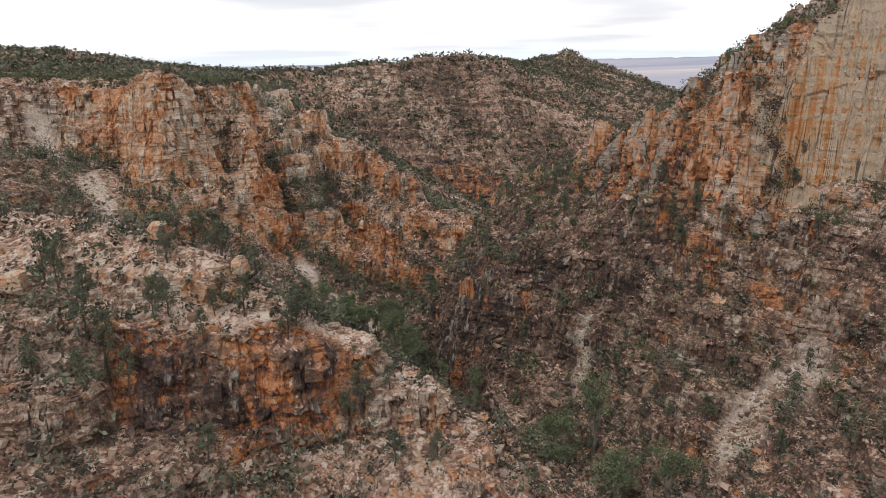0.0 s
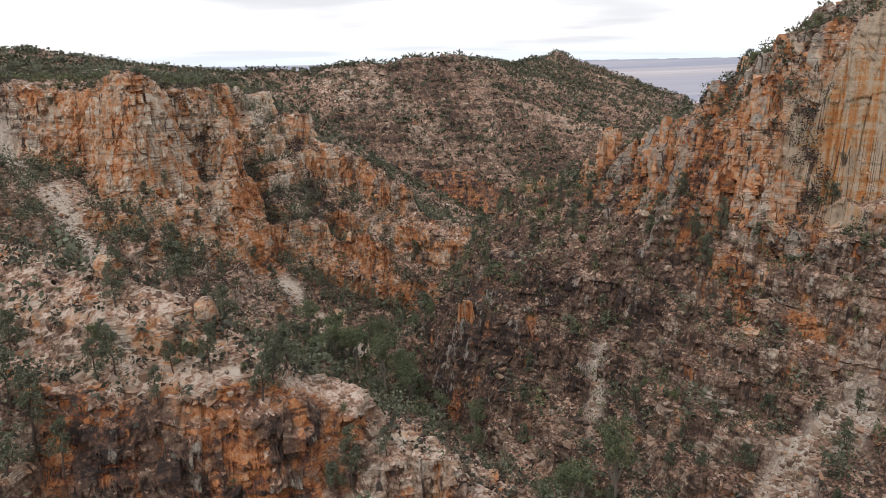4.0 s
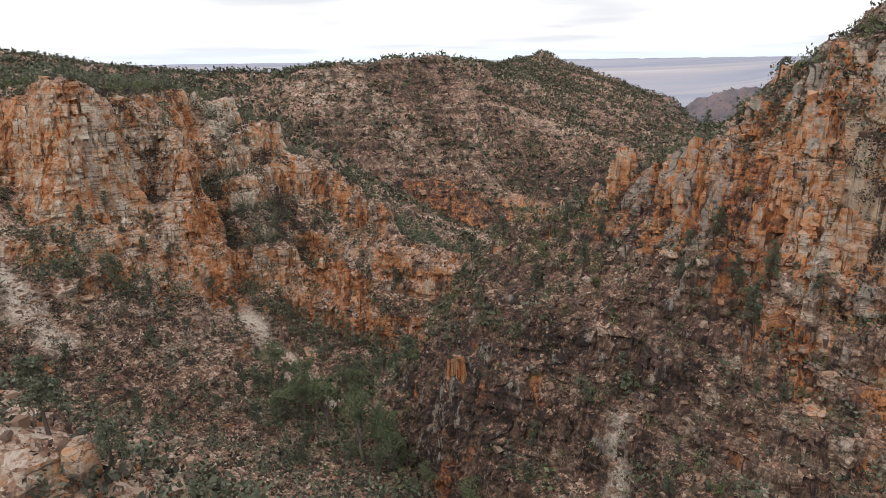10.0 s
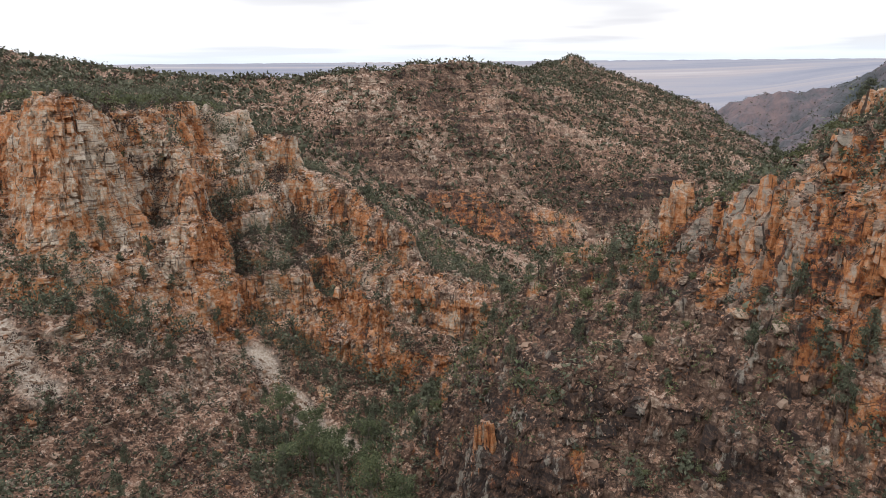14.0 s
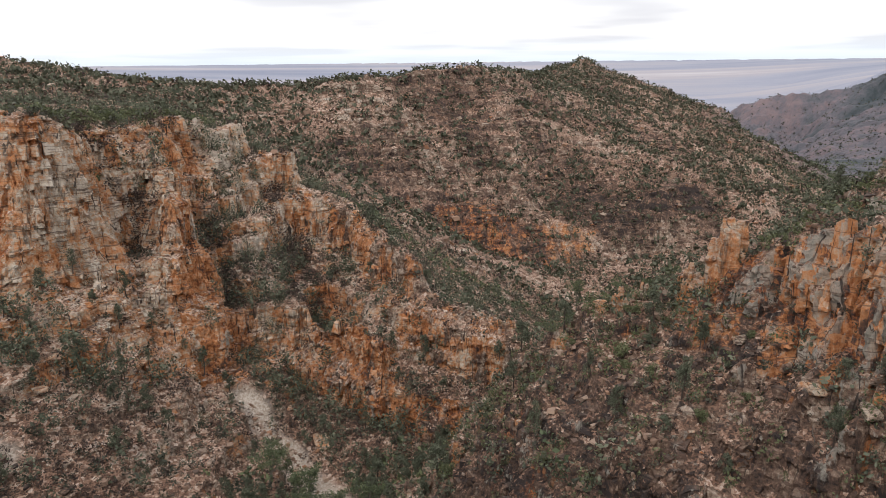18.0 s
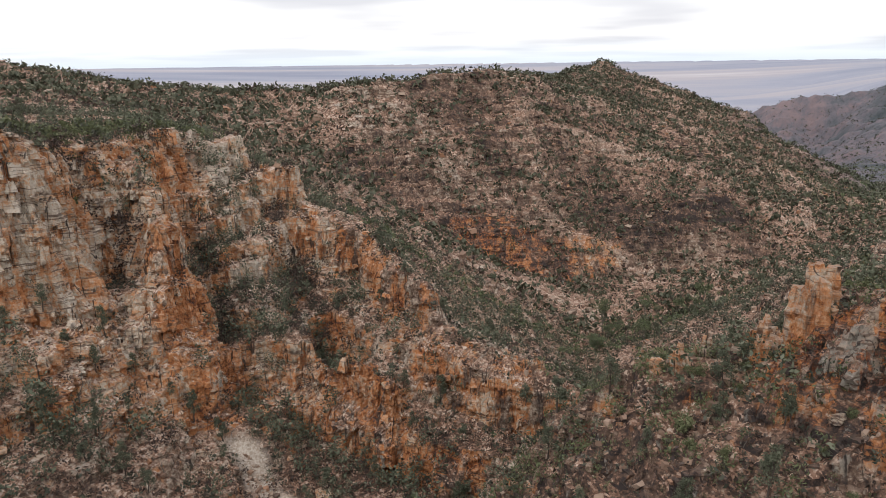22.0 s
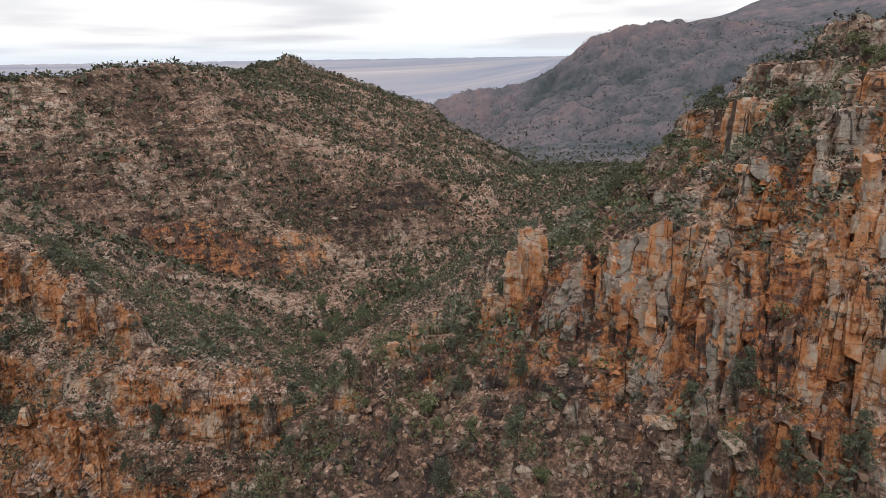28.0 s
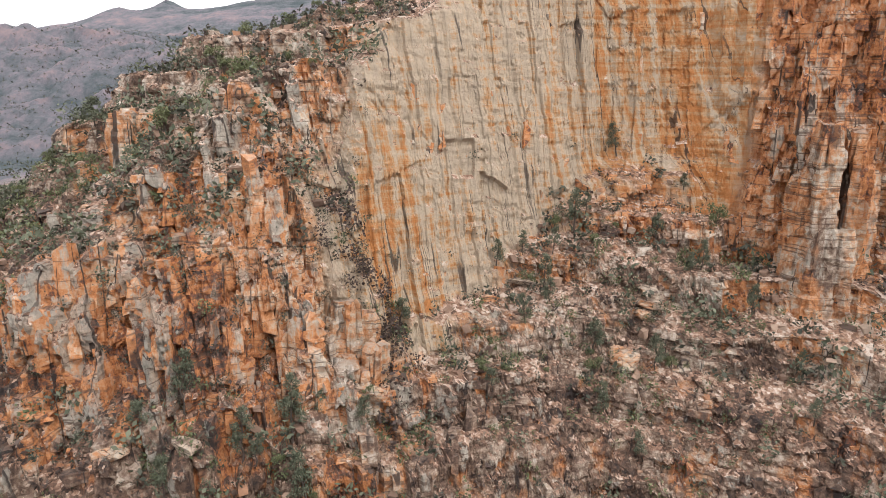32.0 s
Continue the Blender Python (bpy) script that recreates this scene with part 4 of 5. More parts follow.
def tube(path, radii, sides=6):
    """Quads of a tapered tube along a path."""
    path = np.array(path, float)
    rings = []
    for i, p in enumerate(path):
        d = path[min(i + 1, len(path) - 1)] - path[max(i - 1, 0)]
        d /= np.linalg.norm(d)
        a = np.cross(d, (0.3, 1, 0.1))
        a /= np.linalg.norm(a)
        b = np.cross(d, a)
        t = np.linspace(0, 2 * np.pi, sides, endpoint=False)
        rings.append(p + radii[i] * (np.cos(t)[:, None] * a + np.sin(t)[:, None] * b))
    R = np.array(rings)
    n = np.roll(R, -1, 1)
    return np.stack([R[:-1], n[:-1], n[1:], R[1:]], 2).reshape(-1, 4, 3)


def bent(rng, a, b, n=4, wob=0.08):
    a, b = np.array(a, float), np.array(b, float)
    t = np.linspace(0, 1, n)[:, None]
    w = rng.normal(size=(n, 3)) * wob * np.linalg.norm(b - a) * np.sin(np.pi * t)
    return a + (b - a) * t + w


def pine_meshes(seed):
    """A native pine 6 m high: slim dark trunk, ragged upright crown."""
    rng = np.random.default_rng(seed)
    h, lean = 6.0, rng.normal(size=2) * 0.25
    top = np.array([lean[0], lean[1], h * 0.92])
    wood = [tube(bent(rng, (0, 0, -0.5), top, 6, 0.02), np.linspace(0.15, 0.02, 6))]
    leaves = []
    start = rng.uniform(0.2, 0.42)
    for i in range(20):
        f = start + (1 - start) * (i + rng.uniform(0, 1)) / 20
        reach = 1.45 * (1.05 - f) ** 0.75 * rng.uniform(0.5, 1.15) + 0.15
        ang = rng.uniform(0, 6.283)
        a = top * f
        b = a + np.array([math.cos(ang) * reach, math.sin(ang) * reach, rng.uniform(0.15, 0.6)])
        if i % 2 == 0:
            wood.append(tube(bent(rng, a, b, 3), [0.05, 0.03, 0.012], 4))
        q = leaf_cloud(rng, 84, 0.115, 0.44 + 0.3 * (1 - f), 0.9)
        leaves.append(q + b)
    return quads_mesh("pine_trunk", np.concatenate(wood), BARK_MAT), quads_mesh("pine_crown", np.concatenate(leaves), PINE_MAT)


def gum_meshes(seed):
    """A creek gum 9 m high: pale trunk with forked limbs, open crown of leaf clumps."""
    rng = np.random.default_rng(seed)
    limbs, leaves = [], []
    fork = np.array([rng.normal() * 0.3, rng.normal() * 0.3, 2.6])
    trunk = quads_mesh("gum_trunk", tube(bent(rng, (0, 0, -0.5), fork, 4, 0.04), [0.3, 0.26, 0.23, 0.21], 7), GUM_BARK_MAT)
    for _ in range(5):
        ang, reach = rng.uniform(0, 6.283), rng.uniform(0.8, 2.2)
        end = fork + np.array([math.cos(ang) * reach, math.sin(ang) * reach, rng.uniform(2.5, 5.6)])
        wood = [tube(bent(rng, fork, end, 5), [0.17, 0.13, 0.10, 0.07, 0.03], 5)]
        for _ in range(6):
            ang = rng.uniform(0, 6.283)
            tip = end + np.array([math.cos(ang), math.sin(ang), rng.uniform(-0.7, 0.9)]) * rng.uniform(0.4, 1.6)
            wood.append(tube(bent(rng, end - (end - fork) * 0.25, tip, 3), [0.05, 0.035, 0.012], 4))
            leaves.append(leaf_cloud(rng, 64, 0.15, rng.uniform(0.7, 1.15), 0.75) + tip)
        limbs.append(quads_mesh("gum_limb", np.concatenate(wood), GUM_BARK_MAT))
    return trunk, quads_mesh("gum_crown", np.concatenate(leaves), GUM_MAT), limbs


def bush_meshes(seed):
    """A rounded bush 2.4 m high with many low stems."""
    rng = np.random.default_rng(seed)
    wood, leaves = [], []
    for _ in range(11):
        ang, reach = rng.uniform(0, 6.283), rng.uniform(0.2, 1.15)
        tip = np.array([math.cos(ang) * reach, math.sin(ang) * reach, rng.uniform(0.7, 1.9)])
        wood.append(tube(bent(rng, (0, 0, -0.3), tip, 3), [0.05, 0.035, 0.012], 4))
        leaves.append(leaf_cloud(rng, 56, 0.115, rng.uniform(0.4, 0.65), 0.8) + tip)
    return quads_mesh("bush_stems", np.concatenate(wood), BARK_MAT), quads_mesh("bush_crown", np.concatenate(leaves), BUSH_MAT)


def dead_meshes(seed):
    """A dead standing pine: bare bleached trunk with a few stubs."""
    rng = np.random.default_rng(seed)
    top = np.array([rng.normal() * 0.5, rng.normal() * 0.5, 5.5])
    trunk = quads_mesh("dead_trunk", tube(bent(rng, (0, 0, -0.5), top, 6, 0.03), np.linspace(0.14, 0.02, 6)), DEAD_MAT)
    limbs = []
    for _ in range(5):
        a = top * rng.uniform(0.35, 0.95)
        ang = rng.uniform(0, 6.283)
        limbs.append(quads_mesh("limb", tube(bent(rng, a, a + np.array([math.cos(ang), math.sin(ang), rng.uniform(0.1, 0.8)]) * rng.uniform(0.4, 1.3), 3), [0.05, 0.03, 0.01], 4), DEAD_MAT))
    return (trunk, *limbs)


BUSH_MAT = make_leaf("bush_foliage", (0.06, 0.072, 0.036), (0.12, 0.135, 0.066), (0.20, 0.21, 0.115))
DEAD_MAT = make_bark("bleached_wood", (0.10, 0.085, 0.075), (0.26, 0.23, 0.20))


def kit(name, makers, names, label, category, group):
    """Thing prototypes, parked far under the ground until copied."""
    out = []
    for meshes in makers:
        ob = new(name)
        for part_name, me in zip(names, meshes):
            if isinstance(me, list):
                for limb in me:
                    part(part_name, limb, ob.children[0])
            else:
                part(part_name, me, ob)
        out.append(tagged(ob, label, category, group))
    return out


PLANTED = set()


def plant(kits, pts, lo, hi, seed, stretch=0.2):
    rng = np.random.default_rng(seed)
    for x, y, z in pts:
        k = int(rng.integers(0, len(kits)))
        s = lo + (hi - lo) * rng.uniform() ** 1.3
        m = Matrix.LocRotScale((x, y, z - 0.15), Euler((rng.normal() * 0.05, rng.normal() * 0.05, rng.uniform(0, 6.283))),
                               (s, s, s * (1 + stretch * rng.uniform(-1, 1))))
        if kits[k] in PLANTED:
            copy_thing(kits[k], m)
        else:
            kits[k].matrix_basis = m
            PLANTED.add(kits[k])


def belt(a, b, spread, n, seed, steepest=1.5):
    """Places strewn along a line on the ground, off the sheer faces."""
    rng = np.random.default_rng(seed)
    t = rng.uniform(0, 1, n * 5)
    x = a[0] + (b[0] - a[0]) * t + rng.normal(size=n * 5) * spread
    y = a[1] + (b[1] - a[1]) * t + rng.normal(size=n * 5) * spread
    ok = (slope(x, y) < steepest) & ((scree_amount(x, y) < 0.3) | (steepest > 2.5))
    x, y = x[ok][:n], y[ok][:n]
    return np.column_stack([x, y, land(x, y)])


# ---------------------------------------------------------------- trees
pines = kit("pine_tree", [pine_meshes(s) for s in range(8)], ("trunk", "crown"), "dark green native pine with a slim trunk on a rocky slope", "tree", "pines of the gorge")
gums = kit("gum_tree", [gum_meshes(40 + s) for s in range(4)], ("trunk", "crown", "limb"), "light green gum tree with a pale forked trunk", "tree", "gums along the creek")
bushes = kit("bush", [bush_meshes(60 + s) for s in range(5)], ("woody_base", "crown"), "rounded olive-green bush with low stems on stony ground", "bush", "bushes of the gorge")
deads = kit("dead_tree", [dead_meshes(80 + s) for s in range(4)], ("trunk", "limb", "limb", "limb", "limb", "limb"), "dead bleached pine trunk with bare branch stubs", "dead tree", "dead trees")

NEAR_PINES = [(-39.0, 69.7), (-37.0, 68.7), (-45.3, 76.6), (-32.7, 72.6), (-31.6, 73.8), (-27.5, 72.3), (-26.9, 75.1), (-17.8, 75.7), (-17.0, 79.0), (-7.3, 76.9), (-12.1, 74.9), (-10.7, 75.5), (-1.5, 71.6), (-6.5, 70.9), (-25.7, 64.9), (-34.4, 67.8), (-44.1, 67.4), (-37.4, 65.5), (-47.3, 77.6), (-33.8, 81.5), (-41.9, 75.5), (-47.6, 82.5), (-27.8, 82.4), (-33.3, 79.2), (-23.7, 75.8), (-23.5, 81.9), (-17.8, 77.7), (-18.7, 74.6), (-33.1, 76.1)]
WEST_PINES = [(-75.2, 185.3), (-67.2, 185.2), (-64.7, 195.4), (-60.5, 199.9), (-82.0, 182.3), (-79.1, 184.8), (-72.2, 195.9), (-65.1, 200.6), (-55.5, 202.2), (-47.8, 204.1), (-52.2, 182.7), (-48.1, 157.1), (-40.9, 161.5), (-39.5, 189.8), (-60.0, 180.9), (-70.8, 176.8), (-20.0, 204.4), (-41.7, 231.9), (-31.2, 198.7), (-68.7, 194.6), (-52.5, 203.4), (-67.1, 183.9), (-45.9, 198.3), (-75.2, 190.5), (-71.8, 179.2), (-21.1, 235.7), (-13.2, 210.7)]
SPUR_PINES = [(24.8, 161.4), (26.0, 149.6), (43.8, 131.3), (47.5, 129.5), (44.5, 126.4), (23.0, 146.9), (-3.6, 206.9), (23.9, 134.7), (30.2, 135.4), (29.7, 137.1), (16.5, 158.8), (26.7, 151.4), (13.6, 172.5), (15.3, 171.4), (8.9, 156.6), (-2.8, 200.8), (31.2, 157.0), (8.7, 208.8), (7.7, 171.9), (97.6, 367.4), (58.5, 294.2), (32.5, 104.7), (35.0, 100.6), (39.5, 106.4), (52.7, 103.3), (57.1, 101.3), (52.9, 97.3), (55.3, 89.5), (46.6, 86.9), (47.9, 107.2)]
EAST_PINES = [(47.9, 129.8), (50.0, 127.6), (37.4, 136.8), (43.6, 132.6), (30.8, 157.3), (25.6, 161.2), (62.5, 113.0), (77.2, 113.2), (75.0, 110.0), (78.1, 109.5), (74.9, 115.9), (63.0, 124.2), (73.2, 108.9), (58.2, 117.8), (50.9, 123.5), (70.1, 111.1), (83.2, 106.3), (90.2, 103.4), (88.1, 94.5), (83.3, 97.4), (78.7, 93.0), (71.9, 96.1), (68.1, 79.9), (80.5, 91.8), (73.0, 81.3), (65.7, 96.6), (71.8, 103.2), (77.2, 86.0)]


def stand(pts):
    x, y = np.array(pts, float).T
    return np.column_stack([x, y, land(x, y)])


plant(pines, stand(NEAR_PINES), 0.7, 1.15, 41)
plant(pines, stand(WEST_PINES), 0.7, 1.05, 42)
plant(pines, stand(SPUR_PINES), 0.6, 1.0, 43)
plant(pines, stand(EAST_PINES), 0.5, 0.95, 44)

PINE_BELTS = [((25, 95), (60, 90), 11, 14), ((-30, 172), (0, 194), 7, 24), ((-75, 182), (-40, 212), 11, 10), ((10, 152), (60, 118), 12, 12), ((20, 176), (60, 190), 8, 14),
              ((-40, 235), (0, 225), 8, 14), ((35, 300), (100, 345), 12, 10), ((-70, 275), (-130, 225), 10, 10), ((-70, 160), (-20, 150), 9, 16), ((-30, 180), (10, 130), 9, 12)]
plant(pines, np.concatenate([belt(a, b, s, n, 200 + i) for i, (a, b, s, n) in enumerate(PINE_BELTS)]), 0.5, 1.15, 5)
plant(gums, np.concatenate([belt((-30, 182), (-22, 172), 4, 12, 230), belt((-18, 168), (8, 128), 3.5, 12, 231), belt((18, 108), (32, 84), 4, 12, 232), belt((34, 296), (90, 345), 7, 16, 233)]), 0.6, 1.2, 6)
plant(pines, belt((-34, 174), (2, 192), 6, 20, 234), 0.9, 1.5, 16)
plant(bushes, belt((-58, 86), (-8, 77), 5, 18, 241, 9), 0.3, 0.8, 18)
BUSH_BELTS = [((-165, 202), (-86, 212), 4, 40), ((-84, 212), (-76, 262), 4, 50), ((30, 178), (70, 186), 8, 60), ((62, 150), (84, 136), 6, 30), ((58, 184), (76, 225), 7, 50), ((15, 165), (55, 122), 12, 40),
              ((50, 126), (80, 96), 7, 14)]
plant(bushes, np.concatenate([belt(a, b, s, n, 250 + i) for i, (a, b, s, n) in enumerate(BUSH_BELTS)]), 0.6, 1.5, 7)
plant(deads, np.concatenate([belt((-65, 190), (-40, 210), 9, 8, 270), belt((-55, 90), (-20, 82), 6, 6, 271), belt((15, 170), (60, 115), 12, 12, 272)]), 0.5, 1.0, 8)


# ---------------------------------------------------------------- rocks
def make_boulder_mat():
    k = Nodes("boulder_rock")
    warm = k.math("MULTIPLY", k.random(), 0.9)
    c, fine, v = rock_colour(k, warm)
    c = k.mix(k.step(k.noise(k.pos(1, 1, 3), 1.2, 5, 0.7), 0.42, 0.6, 0.0, 0.75), c, CREAM)
    crack = k.voronoi(k.warped(0.9, 0.9, 1.6, 0.5, 1.0), 1.0, "DISTANCE_TO_EDGE")
    c = k.mix(k.step(k.math("ADD", crack, k.math("MULTIPLY", fine, 0.15)), 0.12, 0.07, 0.0, 0.8), c, DARK)
    c = k.mix(k.step(k.noise(k.pos(), 2.5, 5, 0.7), 0.52, 0.66, 0.0, 0.6), c, GREY)
    return k.finish(c, 0.92, fine, 0.3)


def make_tower_mat():
    k = Nodes("tower_rock")
    c, fine, v = rock_colour(k, 0.6, 0.5, 0.5, 0.04)
    # Upward faces are mixed paler: a top-lit look put into the base colour.
    c = k.mix(k.math("MULTIPLY", k.step(k.up(), 0.4, 0.9), 0.6), c, LIT_TOP)
    return k.finish(c, 0.92, fine, 0.4)


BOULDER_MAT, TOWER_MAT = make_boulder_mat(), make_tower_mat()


def boulder_mesh(seed):
    """An angular block about 1 m across, split along flat joints."""
    rng = np.random.default_rng(seed)
    bm = bmesh.new()
    bmesh.ops.create_icosphere(bm, subdivisions=3, radius=0.75)
    planes = [(1, 0, 0), (-1, 0, 0), (0, 1, 0), (0, -1, 0), (0, 0, 1), (0, 0, -1)] + [tuple(rng.normal(size=3)) for _ in range(5)]
    for p in planes:
        n = Vector(p).normalized()
        n = (n + Vector(rng.normal(size=3)) * 0.12).normalized()
        d = rng.uniform(0.31, 0.45)
        for v in bm.verts:
            over = v.co.dot(n) - d
            if over > 0:
                v.co -= n * over
    for v in bm.verts:
        v.co += Vector(noise.noise_vector(v.co * 4 + Vector((seed, 0, 0)))) * 0.06
    bmesh.ops.remove_doubles(bm, verts=bm.verts, dist=0.02)
    me = bpy.data.meshes.new("boulder")
    bm.to_mesh(me)
    bm.free()
    me.materials.append(BOULDER_MAT)
    return me


def column_mesh(seed, height, width):
    """One jointed rock column: squarish, split by upright cracks and uneven beds, broken flat at the top."""
    rng = np.random.default_rng(seed)
    n, rows = 36, max(10, int(height / 0.45))
    th = np.linspace(0, 2 * np.pi, n, endpoint=False)
    T, Zf = np.meshgrid(th, np.linspace(0, 1, rows))
    turn = rng.uniform(0, 1.5)
    box = 1 / np.maximum(np.abs(np.cos(T + turn)), np.abs(np.sin(T + turn))) ** 0.85
    ro = width / 2 * 0.85 * box * (1 - 0.10 * Zf) * (1 + 0.22 * (1 - Zf) ** 3)
    X, Y, Zv = ro * np.cos(T), ro * np.sin(T), Zf * height
    q = np.column_stack([X.ravel(), Y.ravel(), Zv.ravel()]) + rng.uniform(-500, 500, 3)
    push = 0.7 * (blocks(q, 1.5, 3.5, 71) - 0.5) + 0.5 * (blocks(q, 1.1, 0.8, 81) - 0.5) - 0.7 * joints(q, 0.8, -0.6, 1.9, 96) - 0.6 * joints(q, 0.6, 0.8, 2.3, 98)
    f = 1 + push.reshape(rows, n) / width * 1.5
    f = f * (1 - 0.22 * np.clip((Zf - 0.9) / 0.1, 0, 1) ** 2)
    X, Y = X * f, Y * f
    Zv = Zv + np.where(Zf > 0.85, 1.1, 0) * (blocks(np.column_stack([X.ravel(), Y.ravel(), 0 * X.ravel()]) + seed * 3.0, 0.9, 5.0, 17).reshape(rows, n) - 0.5)
    V = np.column_stack([X.ravel(), Y.ravel(), Zv.ravel()])
    idx = np.arange(rows * n).reshape(rows, n)
    a, b = idx[:-1], np.roll(idx, -1, 1)[:-1]
    c, d = np.roll(idx, -1, 1)[1:], idx[1:]
    Q = np.stack([a, b, c, d], -1).reshape(-1, 4)
    V = np.vstack([V, [X[-1].mean(), Y[-1].mean(), Zv[-1].mean() + 0.1]])
    cap = np.stack([idx[-1], np.roll(idx[-1], -1), np.full(n, len(V) - 1)], 1)
    me = sheet_mesh("rock_column", V, np.concatenate([Q[:, [0, 1, 2]], Q[:, [0, 2, 3]], cap]), {})
    me.materials.append(TOWER_MAT)
    return me


def low_ground(x, y, w):
    g = np.array([(x + a * w, y + b * w) for a in (-0.5, 0, 0.5) for b in (-0.5, 0, 0.5)])
    return float(land(g[:, 0], g[:, 1]).min())


blocks_kit = [tagged(new("boulder", boulder_mesh(s)), "angular weathered sandstone boulder lying on a stony slope", "boulder", "loose boulders") for s in range(7)]
pts = np.concatenate([belt((-60, 93), (-8, 81), 5, 46, 301), belt((-75, 185), (-35, 212), 9, 40, 302), belt((36, 99), (56, 103), 5, 40, 303, 3), belt((20, 150), (60, 115), 11, 50, 304),
                      belt((55, 112), (84, 92), 6, 40, 305), belt((0, 165), (45, 178), 7, 36, 306)])
rng = np.random.default_rng(9)
for i, (x, y, z) in enumerate(pts):
    s = 0.5 + 1.5 * rng.uniform() ** 3
    m = Matrix.LocRotScale((x, y, z + 0.15 * s), Euler((rng.normal() * 0.25, rng.normal() * 0.25, rng.uniform(0, 6.28))), (s * rng.uniform(0.8, 1.5), s, s * rng.uniform(0.6, 1.0)))
    if i < len(blocks_kit):
        blocks_kit[i].matrix_basis = m
    else:
        copy_thing(blocks_kit[i % len(blocks_kit)], m)
# the large single blocks on the near ridge
for x, y, z, s, label in [(-35, 82.0, 80.8, (4.0, 2.8, 2.9), "large orange boulder perched on the ridge crest"), (-28.4, 77.6, 74.6, (3.4, 2.4, 2.6), "cream and orange block beside a pine on the ridge"),
                          (-25.2, 81, 76.0, (2.7, 2.2, 3.6), "tall orange block standing on the ridge end"), (-50, 75, 76.6, (4.6, 3.0, 3.0), "broad cream ledge block on the slope")]:
    ob = new("large_boulder", blocks_kit[int(rng.integers(0, 7))].data)
    ob.matrix_basis = Matrix.LocRotScale((x, y, z), Euler((0.05, -0.08, rng.uniform(0, 6))), s)
    tagged(ob, label, "boulder", "loose boulders")

TOWERS = [(37, 166.5, 5.5, 12, "orange rock tower with black cracks on the ridge end"), (32.5, 168, 4.0, 6, "grey rock tower beside a taller one"),
          (4.2, 147.2, 3.4, 0, "white-capped orange pinnacle on the dark slope"), (82, 79, 9.0, 22, "tall orange buttress standing off the cliff"),
          (56, 126.5, 7.5, 11, "pale grey rock buttress at the cliff's foot"), (65, 160, 6.5, 9, "orange rock peak with a sheer face on the ridge"), (62.5, 142.5, 6.5, 7, "orange and grey rock tower on the ridge top"), (27, 172, 3.4, 5, "grey rock tower on the spur"),
          (23, 169, 3.0, 4, "grey and orange rock tower on the spur"), (15, 165, 3.0, 4, "small grey rock tower on the spur")]
for i, (x, y, w, h, label) in enumerate(TOWERS):
    ob = new("rock_tower")
    foot = low_ground(x, y, w) - 0.5
    if h == 0:
        foot -= 1.5
        h = max(6.0, 53.3 - foot)
    ob.location = (x, y, foot)
    tagged(ob, label, "rock tower", "rock towers of the gorge")
    rng = np.random.default_rng(500 + i)
    n = 4 + int(w * 1.0)
    for k in range(n):
        a, r = 6.283 * k / (n - 1) + rng.uniform(-0.3, 0.3), (0 if k == 0 else w * 0.3)
        cw = w * rng.uniform(0.34, 0.5)
        col = part("rock_column", column_mesh(600 + i * 20 + k, h * (1.0 if k == 0 else rng.uniform(0.4, 1.0)), cw), ob)
        col.location = (r * math.cos(a), r * math.sin(a), 0)
        col.rotation_euler = (rng.normal() * 0.02, rng.normal() * 0.02, rng.uniform(0, 6))

# ---------------------------------------------------------------- jointed rock
def make_block_mat():
    k = Nodes("jointed_rock")
    own = k.math("MULTIPLY", k.math("SUBTRACT", k.island(), 0.5), 0.12)
    c, fine, v = rock_colour(k, k.attr("warm"), 0.5, k.attr("lichen"), k.math("ADD", k.attr("tone"), own))
    # Block tops: cream patches, with top light painted into the upward faces.
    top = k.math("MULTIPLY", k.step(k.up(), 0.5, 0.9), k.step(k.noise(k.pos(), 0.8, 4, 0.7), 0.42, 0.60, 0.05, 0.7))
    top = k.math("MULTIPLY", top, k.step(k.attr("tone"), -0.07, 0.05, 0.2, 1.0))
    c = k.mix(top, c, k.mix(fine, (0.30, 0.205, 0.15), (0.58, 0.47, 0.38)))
    return k.finish(c, 0.92, fine, 0.25)


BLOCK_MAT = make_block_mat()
corners = P[F]
FACE_C = corners.mean(1)
FACE_N = np.cross(corners[:, 1] - corners[:, 0], corners[:, 2] - corners[:, 0])
FACE_A = np.linalg.norm(FACE_N, axis=1) / 2
del corners


def stony(n, seed, wish):
    """Faces of the ground, picked by area times a wish; gives places and the level direction out of the slope."""
    rng = np.random.default_rng(seed)
    w = np.cumsum(FACE_A * wish)
    i = np.searchsorted(w, rng.uniform(0, w[-1], n))
    c = FACE_C[i]
    out = np.column_stack([-sample(NEAR_GX, c[:, 0], c[:, 1]), -sample(NEAR_GY, c[:, 0], c[:, 1])])
    out = np.where(inside(NEAR, c[:, 0], c[:, 1])[:, None], out, FACE_N[i][:, :2])
    out /= np.maximum(np.linalg.norm(out, axis=1), 1e-6)[:, None]
    return c, out


